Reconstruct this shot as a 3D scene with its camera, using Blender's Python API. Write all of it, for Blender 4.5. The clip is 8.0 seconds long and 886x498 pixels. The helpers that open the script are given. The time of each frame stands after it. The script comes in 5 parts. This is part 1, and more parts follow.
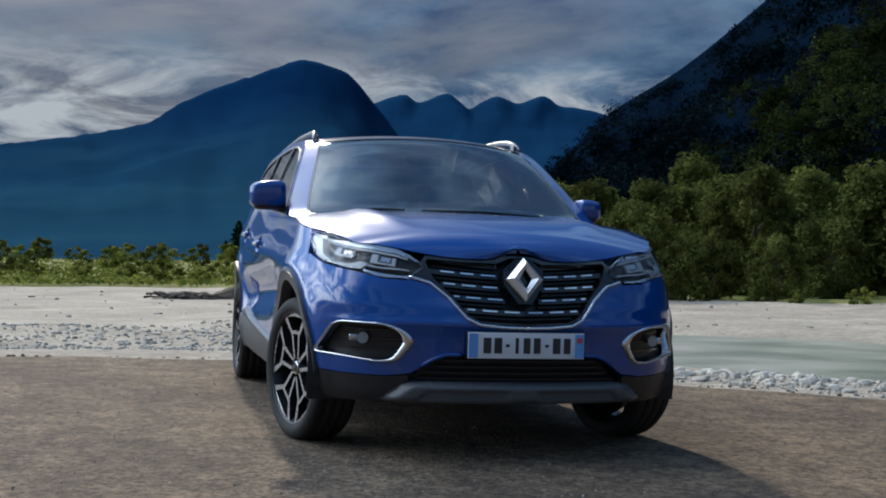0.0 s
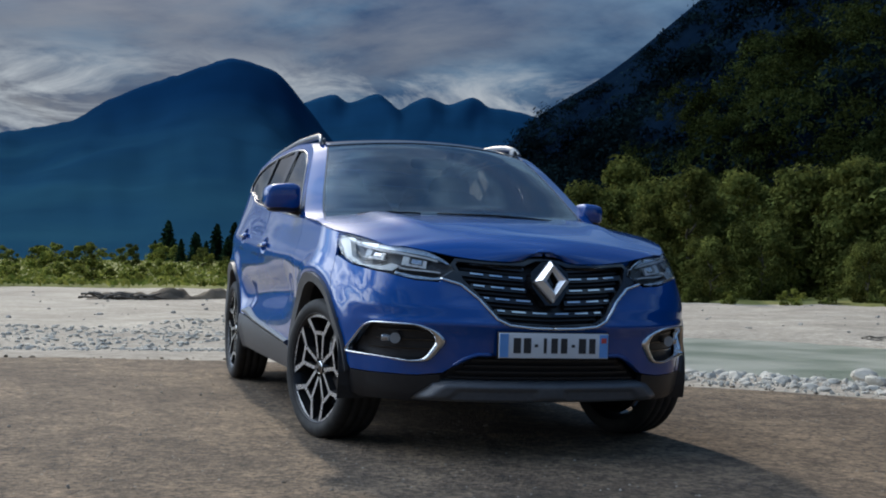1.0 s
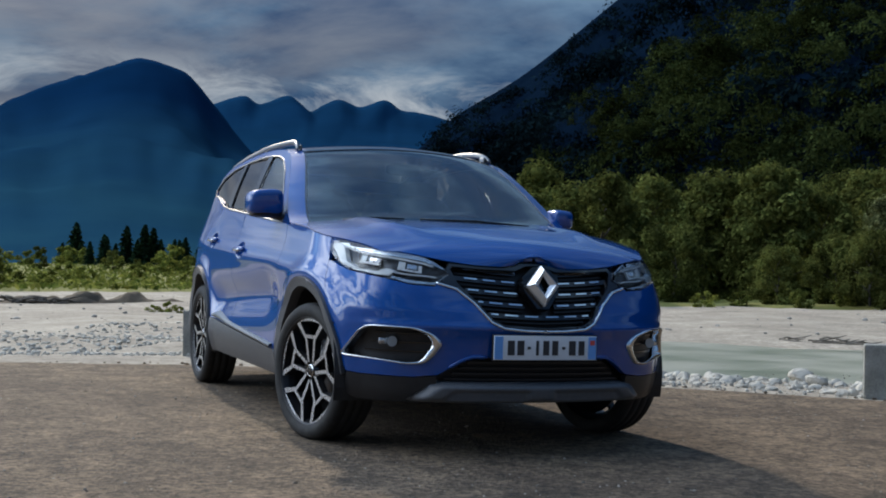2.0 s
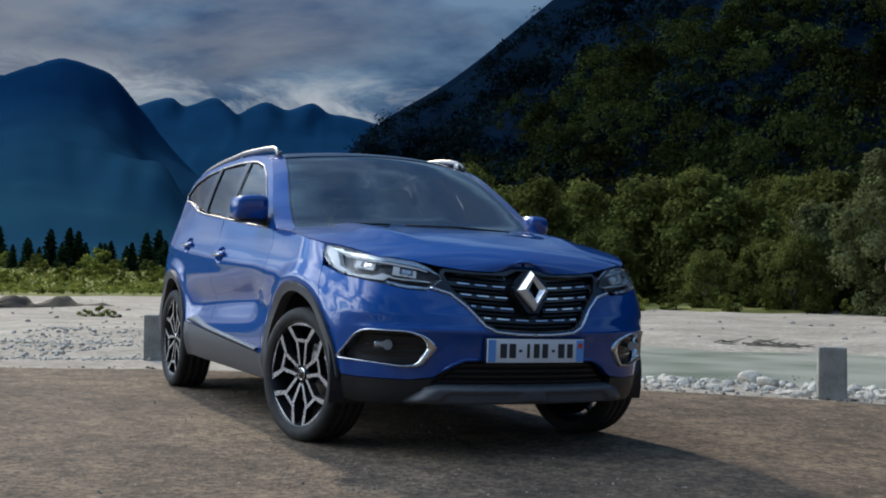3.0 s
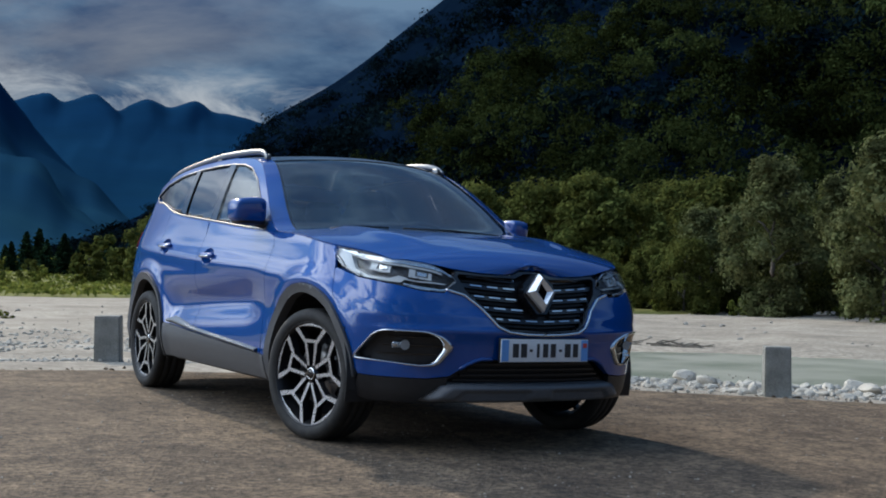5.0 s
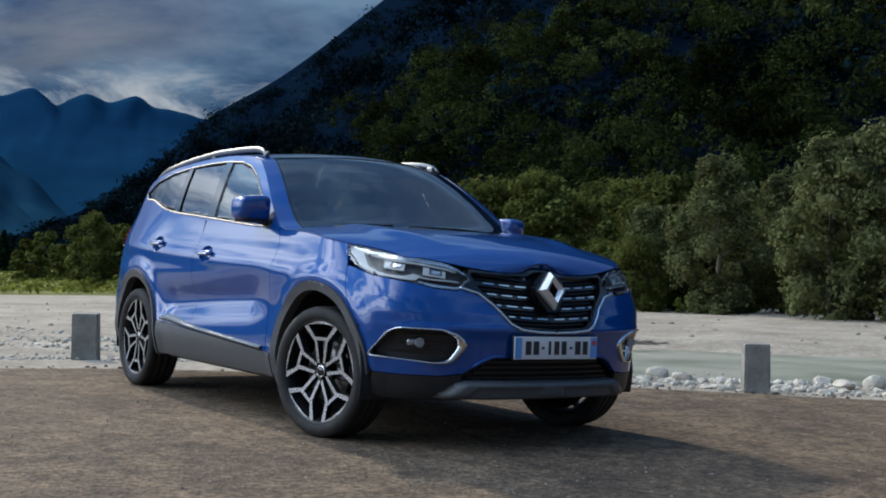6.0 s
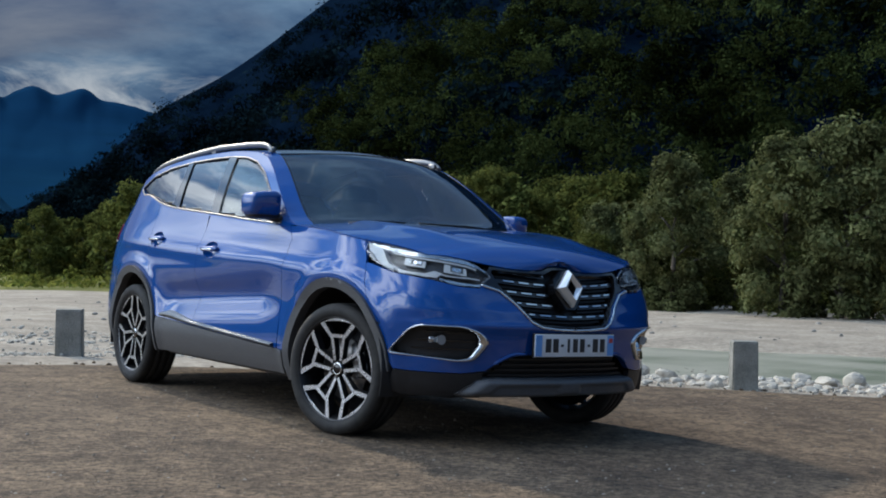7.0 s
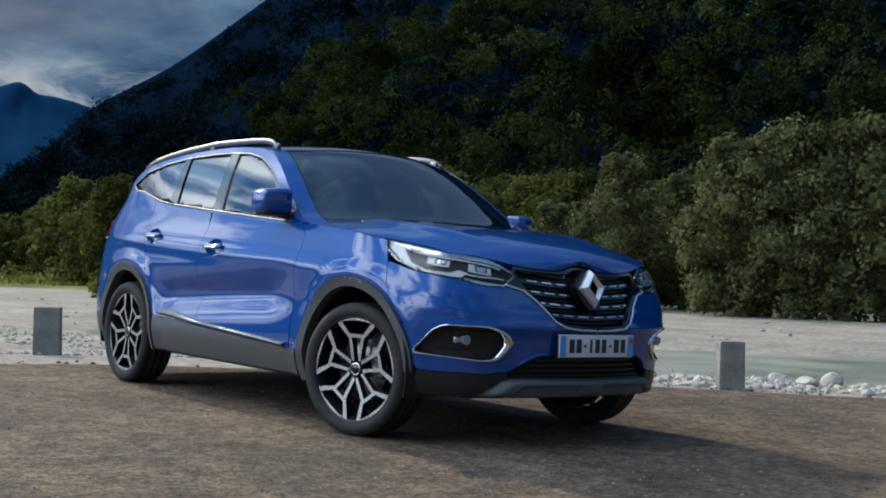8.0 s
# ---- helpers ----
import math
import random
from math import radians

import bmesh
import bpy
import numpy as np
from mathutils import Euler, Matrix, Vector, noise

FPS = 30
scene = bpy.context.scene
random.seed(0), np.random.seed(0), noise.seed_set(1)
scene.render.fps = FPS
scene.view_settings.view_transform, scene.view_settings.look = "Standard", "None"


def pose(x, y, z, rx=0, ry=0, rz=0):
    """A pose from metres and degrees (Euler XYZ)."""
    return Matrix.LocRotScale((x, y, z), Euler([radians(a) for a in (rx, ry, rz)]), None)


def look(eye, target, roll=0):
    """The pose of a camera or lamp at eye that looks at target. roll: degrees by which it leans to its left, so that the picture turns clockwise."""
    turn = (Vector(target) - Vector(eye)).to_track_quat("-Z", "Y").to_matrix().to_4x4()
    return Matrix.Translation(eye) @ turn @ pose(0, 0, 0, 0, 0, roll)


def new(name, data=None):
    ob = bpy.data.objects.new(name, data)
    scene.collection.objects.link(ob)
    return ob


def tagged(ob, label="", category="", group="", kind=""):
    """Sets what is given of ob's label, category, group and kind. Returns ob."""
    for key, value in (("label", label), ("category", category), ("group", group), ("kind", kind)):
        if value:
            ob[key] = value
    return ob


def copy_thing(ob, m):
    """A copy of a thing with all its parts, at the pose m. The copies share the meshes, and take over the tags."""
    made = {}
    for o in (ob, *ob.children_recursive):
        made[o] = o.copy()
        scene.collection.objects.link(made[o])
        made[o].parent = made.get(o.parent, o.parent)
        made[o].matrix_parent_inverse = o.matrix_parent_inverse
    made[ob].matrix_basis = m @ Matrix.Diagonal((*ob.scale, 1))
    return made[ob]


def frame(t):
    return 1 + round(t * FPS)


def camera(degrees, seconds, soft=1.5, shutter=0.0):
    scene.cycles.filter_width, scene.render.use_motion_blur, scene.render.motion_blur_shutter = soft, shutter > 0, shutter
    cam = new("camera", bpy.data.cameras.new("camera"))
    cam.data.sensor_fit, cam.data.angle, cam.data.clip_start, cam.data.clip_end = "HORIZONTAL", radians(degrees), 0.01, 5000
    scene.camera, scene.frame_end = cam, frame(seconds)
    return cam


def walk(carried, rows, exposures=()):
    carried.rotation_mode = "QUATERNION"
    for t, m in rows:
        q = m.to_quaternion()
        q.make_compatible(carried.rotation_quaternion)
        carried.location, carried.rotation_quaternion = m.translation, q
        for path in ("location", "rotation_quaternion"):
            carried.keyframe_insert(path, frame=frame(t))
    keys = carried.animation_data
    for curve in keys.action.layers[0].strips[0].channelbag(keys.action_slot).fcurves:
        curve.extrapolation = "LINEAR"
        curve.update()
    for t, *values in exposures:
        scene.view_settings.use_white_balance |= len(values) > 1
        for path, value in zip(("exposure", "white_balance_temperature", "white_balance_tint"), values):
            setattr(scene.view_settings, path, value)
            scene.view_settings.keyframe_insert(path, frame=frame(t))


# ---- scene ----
cam = camera(40.0, 8.0, soft=1.9)
ROWS = [
    (0.0, (-1.679, -5.755, 0.914), (-1.169, -3.821, 0.918), 1.8),
    (0.5, (-1.914, -5.760, 0.911), (-1.347, -3.842, 0.916), 1.9),
    (1.0, (-2.142, -5.771, 0.908), (-1.521, -3.870, 0.917), 2.0),
    (1.5, (-2.354, -5.777, 0.907), (-1.664, -3.900, 0.920), 2.0),
    (3.0, (-2.878, -5.786, 0.902), (-2.013, -3.983, 0.931), 2.05),
    (3.5, (-3.032, -5.777, 0.899), (-2.126, -3.994, 0.930), 2.1),
    (4.0, (-3.180, -5.755, 0.897), (-2.236, -3.992, 0.930), 2.1),
    (4.5, (-3.341, -5.718, 0.893), (-2.353, -3.979, 0.929), 2.2),
    (6.0, (-3.818, -5.514, 0.877), (-2.708, -3.851, 0.914), 2.35),
    (6.5, (-3.955, -5.430, 0.875), (-2.809, -3.791, 0.911), 2.45),
    (7.0, (-4.096, -5.315, 0.869), (-2.919, -3.699, 0.903), 2.6),
    (7.5, (-4.240, -5.177, 0.863), (-3.020, -3.593, 0.897), 2.8),
    (8.0, (-4.375, -5.021, 0.855), (-3.120, -3.463, 0.891), 2.9),
]
walk(cam, [(t, look(eye, target, roll)) for t, eye, target, roll in ROWS])

# ---- light ----
SUN_ELEVATION, SUN_AZIMUTH = 31.0, 2.0      # degrees; azimuth from +y towards +x
world = bpy.data.worlds.new("sky")
scene.world = world
world.use_nodes = True
wt = world.node_tree
wt.nodes.clear()


def wnode(kind, **values):
    n = wt.nodes.new(kind)
    for key, value in values.items():
        n.inputs[key].default_value = value
    return n


w_out = wt.nodes.new("ShaderNodeOutputWorld")
w_bg = wnode("ShaderNodeBackground", Strength=1.0)
w_sky = wt.nodes.new("ShaderNodeTexSky")
w_sky.sky_type, w_sky.sun_disc = "NISHITA", False
w_sky.sun_elevation, w_sky.sun_rotation = radians(SUN_ELEVATION), radians(SUN_AZIMUTH)
w_dim = wnode("ShaderNodeVectorMath")
w_dim.operation = "SCALE"
w_dim.inputs["Scale"].default_value = 0.05
w_co = wt.nodes.new("ShaderNodeTexCoord")
w_sep = wt.nodes.new("ShaderNodeSeparateXYZ")
w_zz = wt.nodes.new("ShaderNodeMath")
w_zz.operation = "MAXIMUM"
w_zz.inputs[1].default_value = 0.0
w_add = wt.nodes.new("ShaderNodeMath")
w_add.inputs[1].default_value = 0.24
w_flat = wnode("ShaderNodeVectorMath")
w_flat.operation = "DIVIDE"
w_comb = wt.nodes.new("ShaderNodeCombineXYZ")
w_noise = wnode("ShaderNodeTexNoise", Scale=1.25, Detail=7.0, Roughness=0.60, Distortion=0.4)
w_ramp = wt.nodes.new("ShaderNodeValToRGB")
w_ramp.color_ramp.elements[0].position, w_ramp.color_ramp.elements[1].position = 0.36, 0.58
w_fine = wnode("ShaderNodeTexNoise", Scale=2.6, Detail=7.0, Roughness=0.55)
w_tone = wt.nodes.new("ShaderNodeValToRGB")
w_tone.color_ramp.elements[0].position, w_tone.color_ramp.elements[1].position = 0.44, 0.62
w_tone.color_ramp.elements[0].color = (0.026, 0.066, 0.150, 1)
w_tone.color_ramp.elements[1].color = (0.118, 0.196, 0.300, 1)
w_base = wnode("ShaderNodeMixRGB", Fac=0.75, Color2=(0.042, 0.074, 0.145, 1))
w_mix = wt.nodes.new("ShaderNodeMixRGB")
link = wt.links.new
link(w_co.outputs["Generated"], w_sep.inputs[0])
link(w_sep.outputs["Z"], w_zz.inputs[0])
link(w_zz.outputs[0], w_add.inputs[0])
for axis in range(3):
    link(w_add.outputs[0], w_comb.inputs[axis])
link(w_co.outputs["Generated"], w_flat.inputs[0])
link(w_comb.outputs[0], w_flat.inputs[1])
link(w_flat.outputs[0], w_noise.inputs["Vector"])
link(w_flat.outputs[0], w_fine.inputs["Vector"])
link(w_noise.outputs["Fac"], w_ramp.inputs[0])
link(w_fine.outputs["Fac"], w_tone.inputs[0])
link(w_sky.outputs[0], w_dim.inputs[0])
link(w_dim.outputs[0], w_base.inputs["Color1"])
link(w_ramp.outputs[0], w_mix.inputs["Fac"])
link(w_base.outputs[0], w_mix.inputs["Color1"])
link(w_tone.outputs[0], w_mix.inputs["Color2"])
# the cloud is thinner and brighter overhead and over the open end of the valley
bright_way = (-math.sin(radians(58)) * math.cos(radians(24)), math.cos(radians(58)) * math.cos(radians(24)), math.sin(radians(24)))
w_near = wnode("ShaderNodeVectorMath")
w_near.operation = "DOT_PRODUCT"
w_near.inputs[1].default_value = bright_way
w_glow = wnode("ShaderNodeMapRange")
w_glow.interpolation_type = "SMOOTHSTEP"
w_glow.inputs["From Min"].default_value, w_glow.inputs["From Max"].default_value = 0.48, 1.0
w_glow.inputs["To Min"].default_value, w_glow.inputs["To Max"].default_value = 2.0, 9.0
w_lift = wnode("ShaderNodeMapRange")
w_lift.interpolation_type = "SMOOTHSTEP"
w_lift.inputs["From Min"].default_value, w_lift.inputs["From Max"].default_value = 0.13, 0.42
w_mul = wnode("ShaderNodeMixRGB", Color1=(1, 1, 1, 1))
w_gain = wnode("ShaderNodeVectorMath")
w_gain.operation = "MULTIPLY"
link(w_co.outputs["Generated"], w_near.inputs[0])
link(w_near.outputs["Value"], w_glow.inputs["Value"])
link(w_sep.outputs["Z"], w_lift.inputs["Value"])
w_foot = wnode("ShaderNodeMapRange")
w_foot.interpolation_type = "SMOOTHSTEP"
w_foot.inputs["From Min"].default_value, w_foot.inputs["From Max"].default_value = 0.03, 0.13
w_low_open = wt.nodes.new("ShaderNodeMath")
w_low_open.operation = "MULTIPLY"
w_reach = wt.nodes.new("ShaderNodeMath")
w_reach.operation = "MAXIMUM"
w_open = wnode("ShaderNodeMapRange")
w_open.interpolation_type = "SMOOTHSTEP"
w_open.inputs["From Min"].default_value, w_open.inputs["From Max"].default_value = 0.58, 0.88
link(w_near.outputs["Value"], w_open.inputs["Value"])
link(w_sep.outputs["Z"], w_foot.inputs["Value"])
link(w_foot.outputs[0], w_low_open.inputs[0])
link(w_open.outputs[0], w_low_open.inputs[1])
link(w_lift.outputs[0], w_reach.inputs[0])
link(w_low_open.outputs[0], w_reach.inputs[1])
link(w_reach.outputs[0], w_mul.inputs["Fac"])
link(w_glow.outputs[0], w_mul.inputs["Color2"])
# a band of broken cloud low over the far range, where the light comes through
w_band = wnode("ShaderNodeMapRange")
w_band.interpolation_type = "SMOOTHSTEP"
w_band.inputs["From Min"].default_value, w_band.inputs["From Max"].default_value = 0.172, 0.120
w_puff = wnode("ShaderNodeTexNoise", Scale=3.4, Detail=8.0, Roughness=0.62, Distortion=0.7)
w_puffs = wt.nodes.new("ShaderNodeValToRGB")
w_puffs.color_ramp.elements[0].position, w_puffs.color_ramp.elements[1].position = 0.43, 0.60
w_both = wt.nodes.new("ShaderNodeMath")
w_both.operation = "MULTIPLY"
w_low = wnode("ShaderNodeMixRGB", Color2=(0.43, 0.475, 0.52, 1))
link(w_sep.outputs["Z"], w_band.inputs["Value"])
link(w_flat.outputs[0], w_puff.inputs["Vector"])
link(w_puff.outputs["Fac"], w_puffs.inputs[0])
link(w_band.outputs[0], w_both.inputs[0])
link(w_puffs.outputs[0], w_both.inputs[1])
w_wide = wnode("ShaderNodeTexNoise", Scale=2.2, Detail=8.0, Roughness=0.6, Distortion=0.6)
w_wides = wt.nodes.new("ShaderNodeValToRGB")
w_wides.color_ramp.elements[0].position, w_wides.color_ramp.elements[1].position = 0.42, 0.55
w_over = wt.nodes.new("ShaderNodeMath")
w_over.operation = "MULTIPLY"
w_most = wt.nodes.new("ShaderNodeMath")
w_most.operation = "MAXIMUM"
link(w_flat.outputs[0], w_wide.inputs["Vector"])
link(w_wide.outputs["Fac"], w_wides.inputs[0])
link(w_open.outputs[0], w_over.inputs[0])
link(w_wides.outputs[0], w_over.inputs[1])
link(w_both.outputs[0], w_most.inputs[0])
link(w_over.outputs[0], w_most.inputs[1])
link(w_most.outputs[0], w_low.inputs["Fac"])
link(w_mix.outputs[0], w_low.inputs["Color1"])
w_high = wnode("ShaderNodeMapRange")
w_high.interpolation_type = "SMOOTHSTEP"
w_high.inputs["From Min"].default_value, w_high.inputs["From Max"].default_value = 0.50, 0.92
w_high.inputs["To Min"].default_value, w_high.inputs["To Max"].default_value = 1.0, 1.7
w_zenith = wnode("ShaderNodeVectorMath")
w_zenith.operation = "SCALE"
link(w_sep.outputs["Z"], w_high.inputs["Value"])
link(w_high.outputs[0], w_zenith.inputs["Scale"])
link(w_low.outputs[0], w_zenith.inputs[0])
link(w_zenith.outputs[0], w_gain.inputs[0])
link(w_mul.outputs[0], w_gain.inputs[1])
link(w_gain.outputs[0], w_bg.inputs["Color"])
link(w_bg.outputs[0], w_out.inputs["Surface"])

sun = new("sun", bpy.data.lights.new("sun", "SUN"))
sun.data.energy, sun.data.angle, sun.data.color = 2.7, radians(2.5), (1.0, 0.89, 0.73)
sa, se = radians(SUN_AZIMUTH), radians(SUN_ELEVATION)
sun.matrix_world = look((math.sin(sa) * math.cos(se) * 60, math.cos(sa) * math.cos(se) * 60, math.sin(se) * 60), (0, 0, 0))


# ---- materials ----
def material(name, color, rough=0.5, metal=0.0, coat=0.0, coat_ior=1.5, second=None, scale=8.0, bump=0.0, bump_scale=None, rough_var=0.0,
             transmission=0.0, ior=1.45, detail=6.0, spread=0.22, per_object=0.0, coords="Object", sheen_spec=0.5, speck=0.0, speck_scale=200.0, mottle=0.0, mottle_scale=6.0):
    m = bpy.data.materials.new(name)
    m.use_nodes = True
    nt = m.node_tree
    b = nt.nodes["Principled BSDF"]
    b.inputs["Base Color"].default_value = (*color, 1)
    b.inputs["Roughness"].default_value = rough
    b.inputs["Metallic"].default_value = metal
    b.inputs["Coat Weight"].default_value = coat
    b.inputs["Coat Roughness"].default_value = 0.02
    b.inputs["Coat IOR"].default_value = coat_ior
    b.inputs["Transmission Weight"].default_value = transmission
    b.inputs["IOR"].default_value = ior
    b.inputs["Specular IOR Level"].default_value = sheen_spec
    if second or bump or rough_var or per_object:
        tc = nt.nodes.new("ShaderNodeTexCoord")
        n1 = nt.nodes.new("ShaderNodeTexNoise")
        n1.inputs["Scale"].default_value, n1.inputs["Detail"].default_value = scale, detail
        nt.links.new(tc.outputs[coords], n1.inputs["Vector"])
        if second:
            ramp = nt.nodes.new("ShaderNodeValToRGB")
            ramp.color_ramp.elements[0].position, ramp.color_ramp.elements[1].position = 0.5 - spread, 0.5 + spread
            ramp.color_ramp.elements[0].color, ramp.color_ramp.elements[1].color = (*color, 1), (*second, 1)
            nt.links.new(n1.outputs["Fac"], ramp.inputs[0])
            last = ramp.outputs[0]
            if per_object:
                info = nt.nodes.new("ShaderNodeObjectInfo")
                hue = nt.nodes.new("ShaderNodeHueSaturation")
                val = nt.nodes.new("ShaderNodeMapRange")
                val.inputs["To Min"].default_value, val.inputs["To Max"].default_value = 1 - per_object, 1 + per_object
                nt.links.new(info.outputs["Random"], val.inputs["Value"])
                nt.links.new(val.outputs[0], hue.inputs["Value"])
                nt.links.new(last, hue.inputs["Color"])
                last = hue.outputs[0]
            for speck, speck_scale in ((mottle, mottle_scale), (speck, speck_scale)):
                if not speck:
                    continue
                n3 = nt.nodes.new("ShaderNodeTexNoise")
                n3.inputs["Scale"].default_value, n3.inputs["Detail"].default_value, n3.inputs["Roughness"].default_value = speck_scale, 5.0, 0.75
                nt.links.new(tc.outputs[coords], n3.inputs["Vector"])
                amount = nt.nodes.new("ShaderNodeMapRange")
                amount.inputs["From Min"].default_value, amount.inputs["From Max"].default_value = 0.30, 0.70
                amount.inputs["To Min"].default_value, amount.inputs["To Max"].default_value = 1 - speck, 1 + speck
                nt.links.new(n3.outputs["Fac"], amount.inputs["Value"])
                grain = nt.nodes.new("ShaderNodeVectorMath")
                grain.operation = "SCALE"
                nt.links.new(last, grain.inputs[0])
                nt.links.new(amount.outputs[0], grain.inputs["Scale"])
                last = grain.outputs[0]
            nt.links.new(last, b.inputs["Base Color"])
        if rough_var:
            mr = nt.nodes.new("ShaderNodeMapRange")
            mr.inputs["To Min"].default_value, mr.inputs["To Max"].default_value = rough - rough_var, rough + rough_var
            nt.links.new(n1.outputs["Fac"], mr.inputs["Value"])
            nt.links.new(mr.outputs[0], b.inputs["Roughness"])
        if bump:
            n2 = nt.nodes.new("ShaderNodeTexNoise")
            n2.inputs["Scale"].default_value, n2.inputs["Detail"].default_value = bump_scale or scale * 6, 4.0
            nt.links.new(tc.outputs[coords], n2.inputs["Vector"])
            bn = nt.nodes.new("ShaderNodeBump")
            bn.inputs["Strength"].default_value, bn.inputs["Distance"].default_value = bump, 0.02
            nt.links.new(n2.outputs["Fac"], bn.inputs["Height"])
            nt.links.new(bn.outputs[0], b.inputs["Normal"])
    return m


M_PAINT = material("blue_metallic_paint", (0.0, 0.055, 0.255), 0.36, 0.12, 1.0, second=(0.0, 0.063, 0.29), scale=900, detail=1, coat_ior=1.68, sheen_spec=0.05)
M_CLAD = material("grey_plastic_cladding", (0.072, 0.072, 0.074), 0.46, 0, 0, second=(0.092, 0.092, 0.094), scale=60, bump=0.12, bump_scale=900)
M_BLACK = material("black_plastic", (0.012, 0.012, 0.013), 0.42, second=(0.018, 0.018, 0.02), scale=40, bump=0.05, bump_scale=700)
M_GLOSSBLACK = material("gloss_black_trim", (0.006, 0.006, 0.007), 0.12, coat=0.6)
M_CHROME = material("chrome", (0.78, 0.79, 0.80), 0.10, 1.0, rough_var=0.03, second=(0.70, 0.71, 0.72), scale=20)
M_RUBBER = material("tyre_rubber", (0.012, 0.012, 0.012), 0.75, second=(0.03, 0.028, 0.025), scale=25, bump=0.1)
M_ALLOY = material("machined_alloy", (0.72, 0.72, 0.73), 0.28, 0.85, rough_var=0.06, second=(0.48, 0.48, 0.49), scale=50)
M_DARKALLOY = material("black_alloy", (0.015, 0.015, 0.017), 0.35, 0.3, second=(0.022, 0.022, 0.024), scale=40)
M_GLASS = material("tinted_window_glass", (0.42, 0.47, 0.46), 0.0, transmission=1.0, ior=1.75)
M_PRIVACY = material("privacy_window_glass", (0.10, 0.11, 0.115), 0.0, transmission=1.0, ior=2.3)
M_LENS = material("clear_lamp_lens", (0.95, 0.96, 0.96), 0.0, transmission=1.0, ior=1.2)
M_INTERIOR = material("charcoal_cabin_trim", (0.02, 0.02, 0.021), 0.8, second=(0.032, 0.031, 0.03), scale=40, bump=0.1)
M_REDLENS = material("red_lamp_lens", (0.45, 0.01, 0.012), 0.08, coat=1.0, second=(0.32, 0.008, 0.01), scale=60)
M_WHITE = material("white_plate_film", (0.80, 0.81, 0.82), 0.35, second=(0.72, 0.73, 0.74), scale=12)
M_PLATEBLUE = material("blue_plate_band", (0.16, 0.38, 0.78), 0.4, second=(0.14, 0.35, 0.72), scale=20)
M_PLATERED = material("red_plate_mark", (0.65, 0.09, 0.08), 0.4, second=(0.6, 0.08, 0.07), scale=20)
M_INK = material("dark_grey_plate_ink", (0.03, 0.03, 0.033), 0.5, second=(0.04, 0.04, 0.042), scale=30)
M_DISC = material("brake_steel", (0.35, 0.34, 0.33), 0.4, 1.0, second=(0.28, 0.26, 0.25), scale=30)


def mesh_object(name, verts, faces, mat, parent=None, label="", smooth=True, kind="", category="", mats=None, face_mats=None):
    me = bpy.data.meshes.new(name)
    me.from_pydata(verts, [], faces)
    for m in (mats or [mat]):
        me.materials.append(m)
    if face_mats is not None:
        me.polygons.foreach_set("material_index", face_mats)
    if smooth:
        me.polygons.foreach_set("use_smooth", [True] * len(me.polygons))
    me.update()
    ob = new(name, me)
    ob.parent = parent
    return tagged(ob, label=label, category=category, kind=kind)


def part(name, bm, mat, parent, label="", smooth=True):
    me = bpy.data.meshes.new(name)
    bm.normal_update()
    bm.to_mesh(me)
    bm.free()
    me.materials.append(mat)
    if smooth:
        me.polygons.foreach_set("use_smooth", [True] * len(me.polygons))
    ob = new(name, me)
    ob.parent = parent
    return tagged(ob, label=label)


def box(bm, centre, size, bevel=0.0, turn=None):
    m = Matrix.Translation(centre) @ (turn or Matrix()) @ Matrix.Diagonal((*size, 1))
    got = bmesh.ops.create_cube(bm, size=1.0, matrix=m)
    if bevel:
        edges = list({e for v in got["verts"] for e in v.link_edges})
        bmesh.ops.bevel(bm, geom=edges, offset=bevel, segments=2, affect="EDGES", profile=0.6)
    return bm


def table(knots):
    """A smooth curve through (position, value) pairs."""
    ks = np.array([k for k, v in knots], float)
    vs = np.array([v for k, v in knots], float)
    d = np.diff(vs) / np.diff(ks)
    m = np.concatenate([[d[0]], np.where(d[1:] * d[:-1] > 0, 2 * d[1:] * d[:-1] / np.where(d[1:] + d[:-1] == 0, 1, d[1:] + d[:-1]), 0), [d[-1]]])

    def f(x):
        x = min(max(x, ks[0]), ks[-1])
        i = min(int(np.searchsorted(ks, x, "right")) - 1, len(ks) - 2)
        h = ks[i + 1] - ks[i]
        s = (x - ks[i]) / h
        return float((2 * s**3 - 3 * s**2 + 1) * vs[i] + (s**3 - 2 * s**2 + s) * h * m[i] + (-2 * s**3 + 3 * s**2) * vs[i + 1] + (s**3 - s**2) * h * m[i + 1])
    return f


def smoothstep(a, b, x):
    s = min(max((x - a) / (b - a), 0.0), 1.0)
    return s * s * (3 - 2 * s)

# ---- the ground and the distance ----
M_ASPHALT = material("worn_asphalt", (0.062, 0.042, 0.026), 0.92, second=(0.192, 0.134, 0.082), scale=0.9, bump=0.9, bump_scale=60, spread=0.24, detail=14, speck=1.0, speck_scale=30, mottle=0.6, mottle_scale=5)
M_GRAVEL = material("pale_river_gravel", (0.228, 0.194, 0.150), 0.9, second=(0.388, 0.338, 0.266), scale=0.35, bump=1.0, bump_scale=25, detail=14, speck=0.5, speck_scale=7, mottle=0.25, mottle_scale=0.9)
M_STONE = material("white_limestone", (0.37, 0.335, 0.275), 0.9, second=(0.58, 0.535, 0.45), scale=5, bump=0.5, bump_scale=30)
M_CONCRETE = material("weathered_concrete", (0.19, 0.19, 0.168), 0.9, second=(0.33, 0.325, 0.29), scale=7, bump=0.5, bump_scale=70, detail=10, speck=0.25, speck_scale=60)
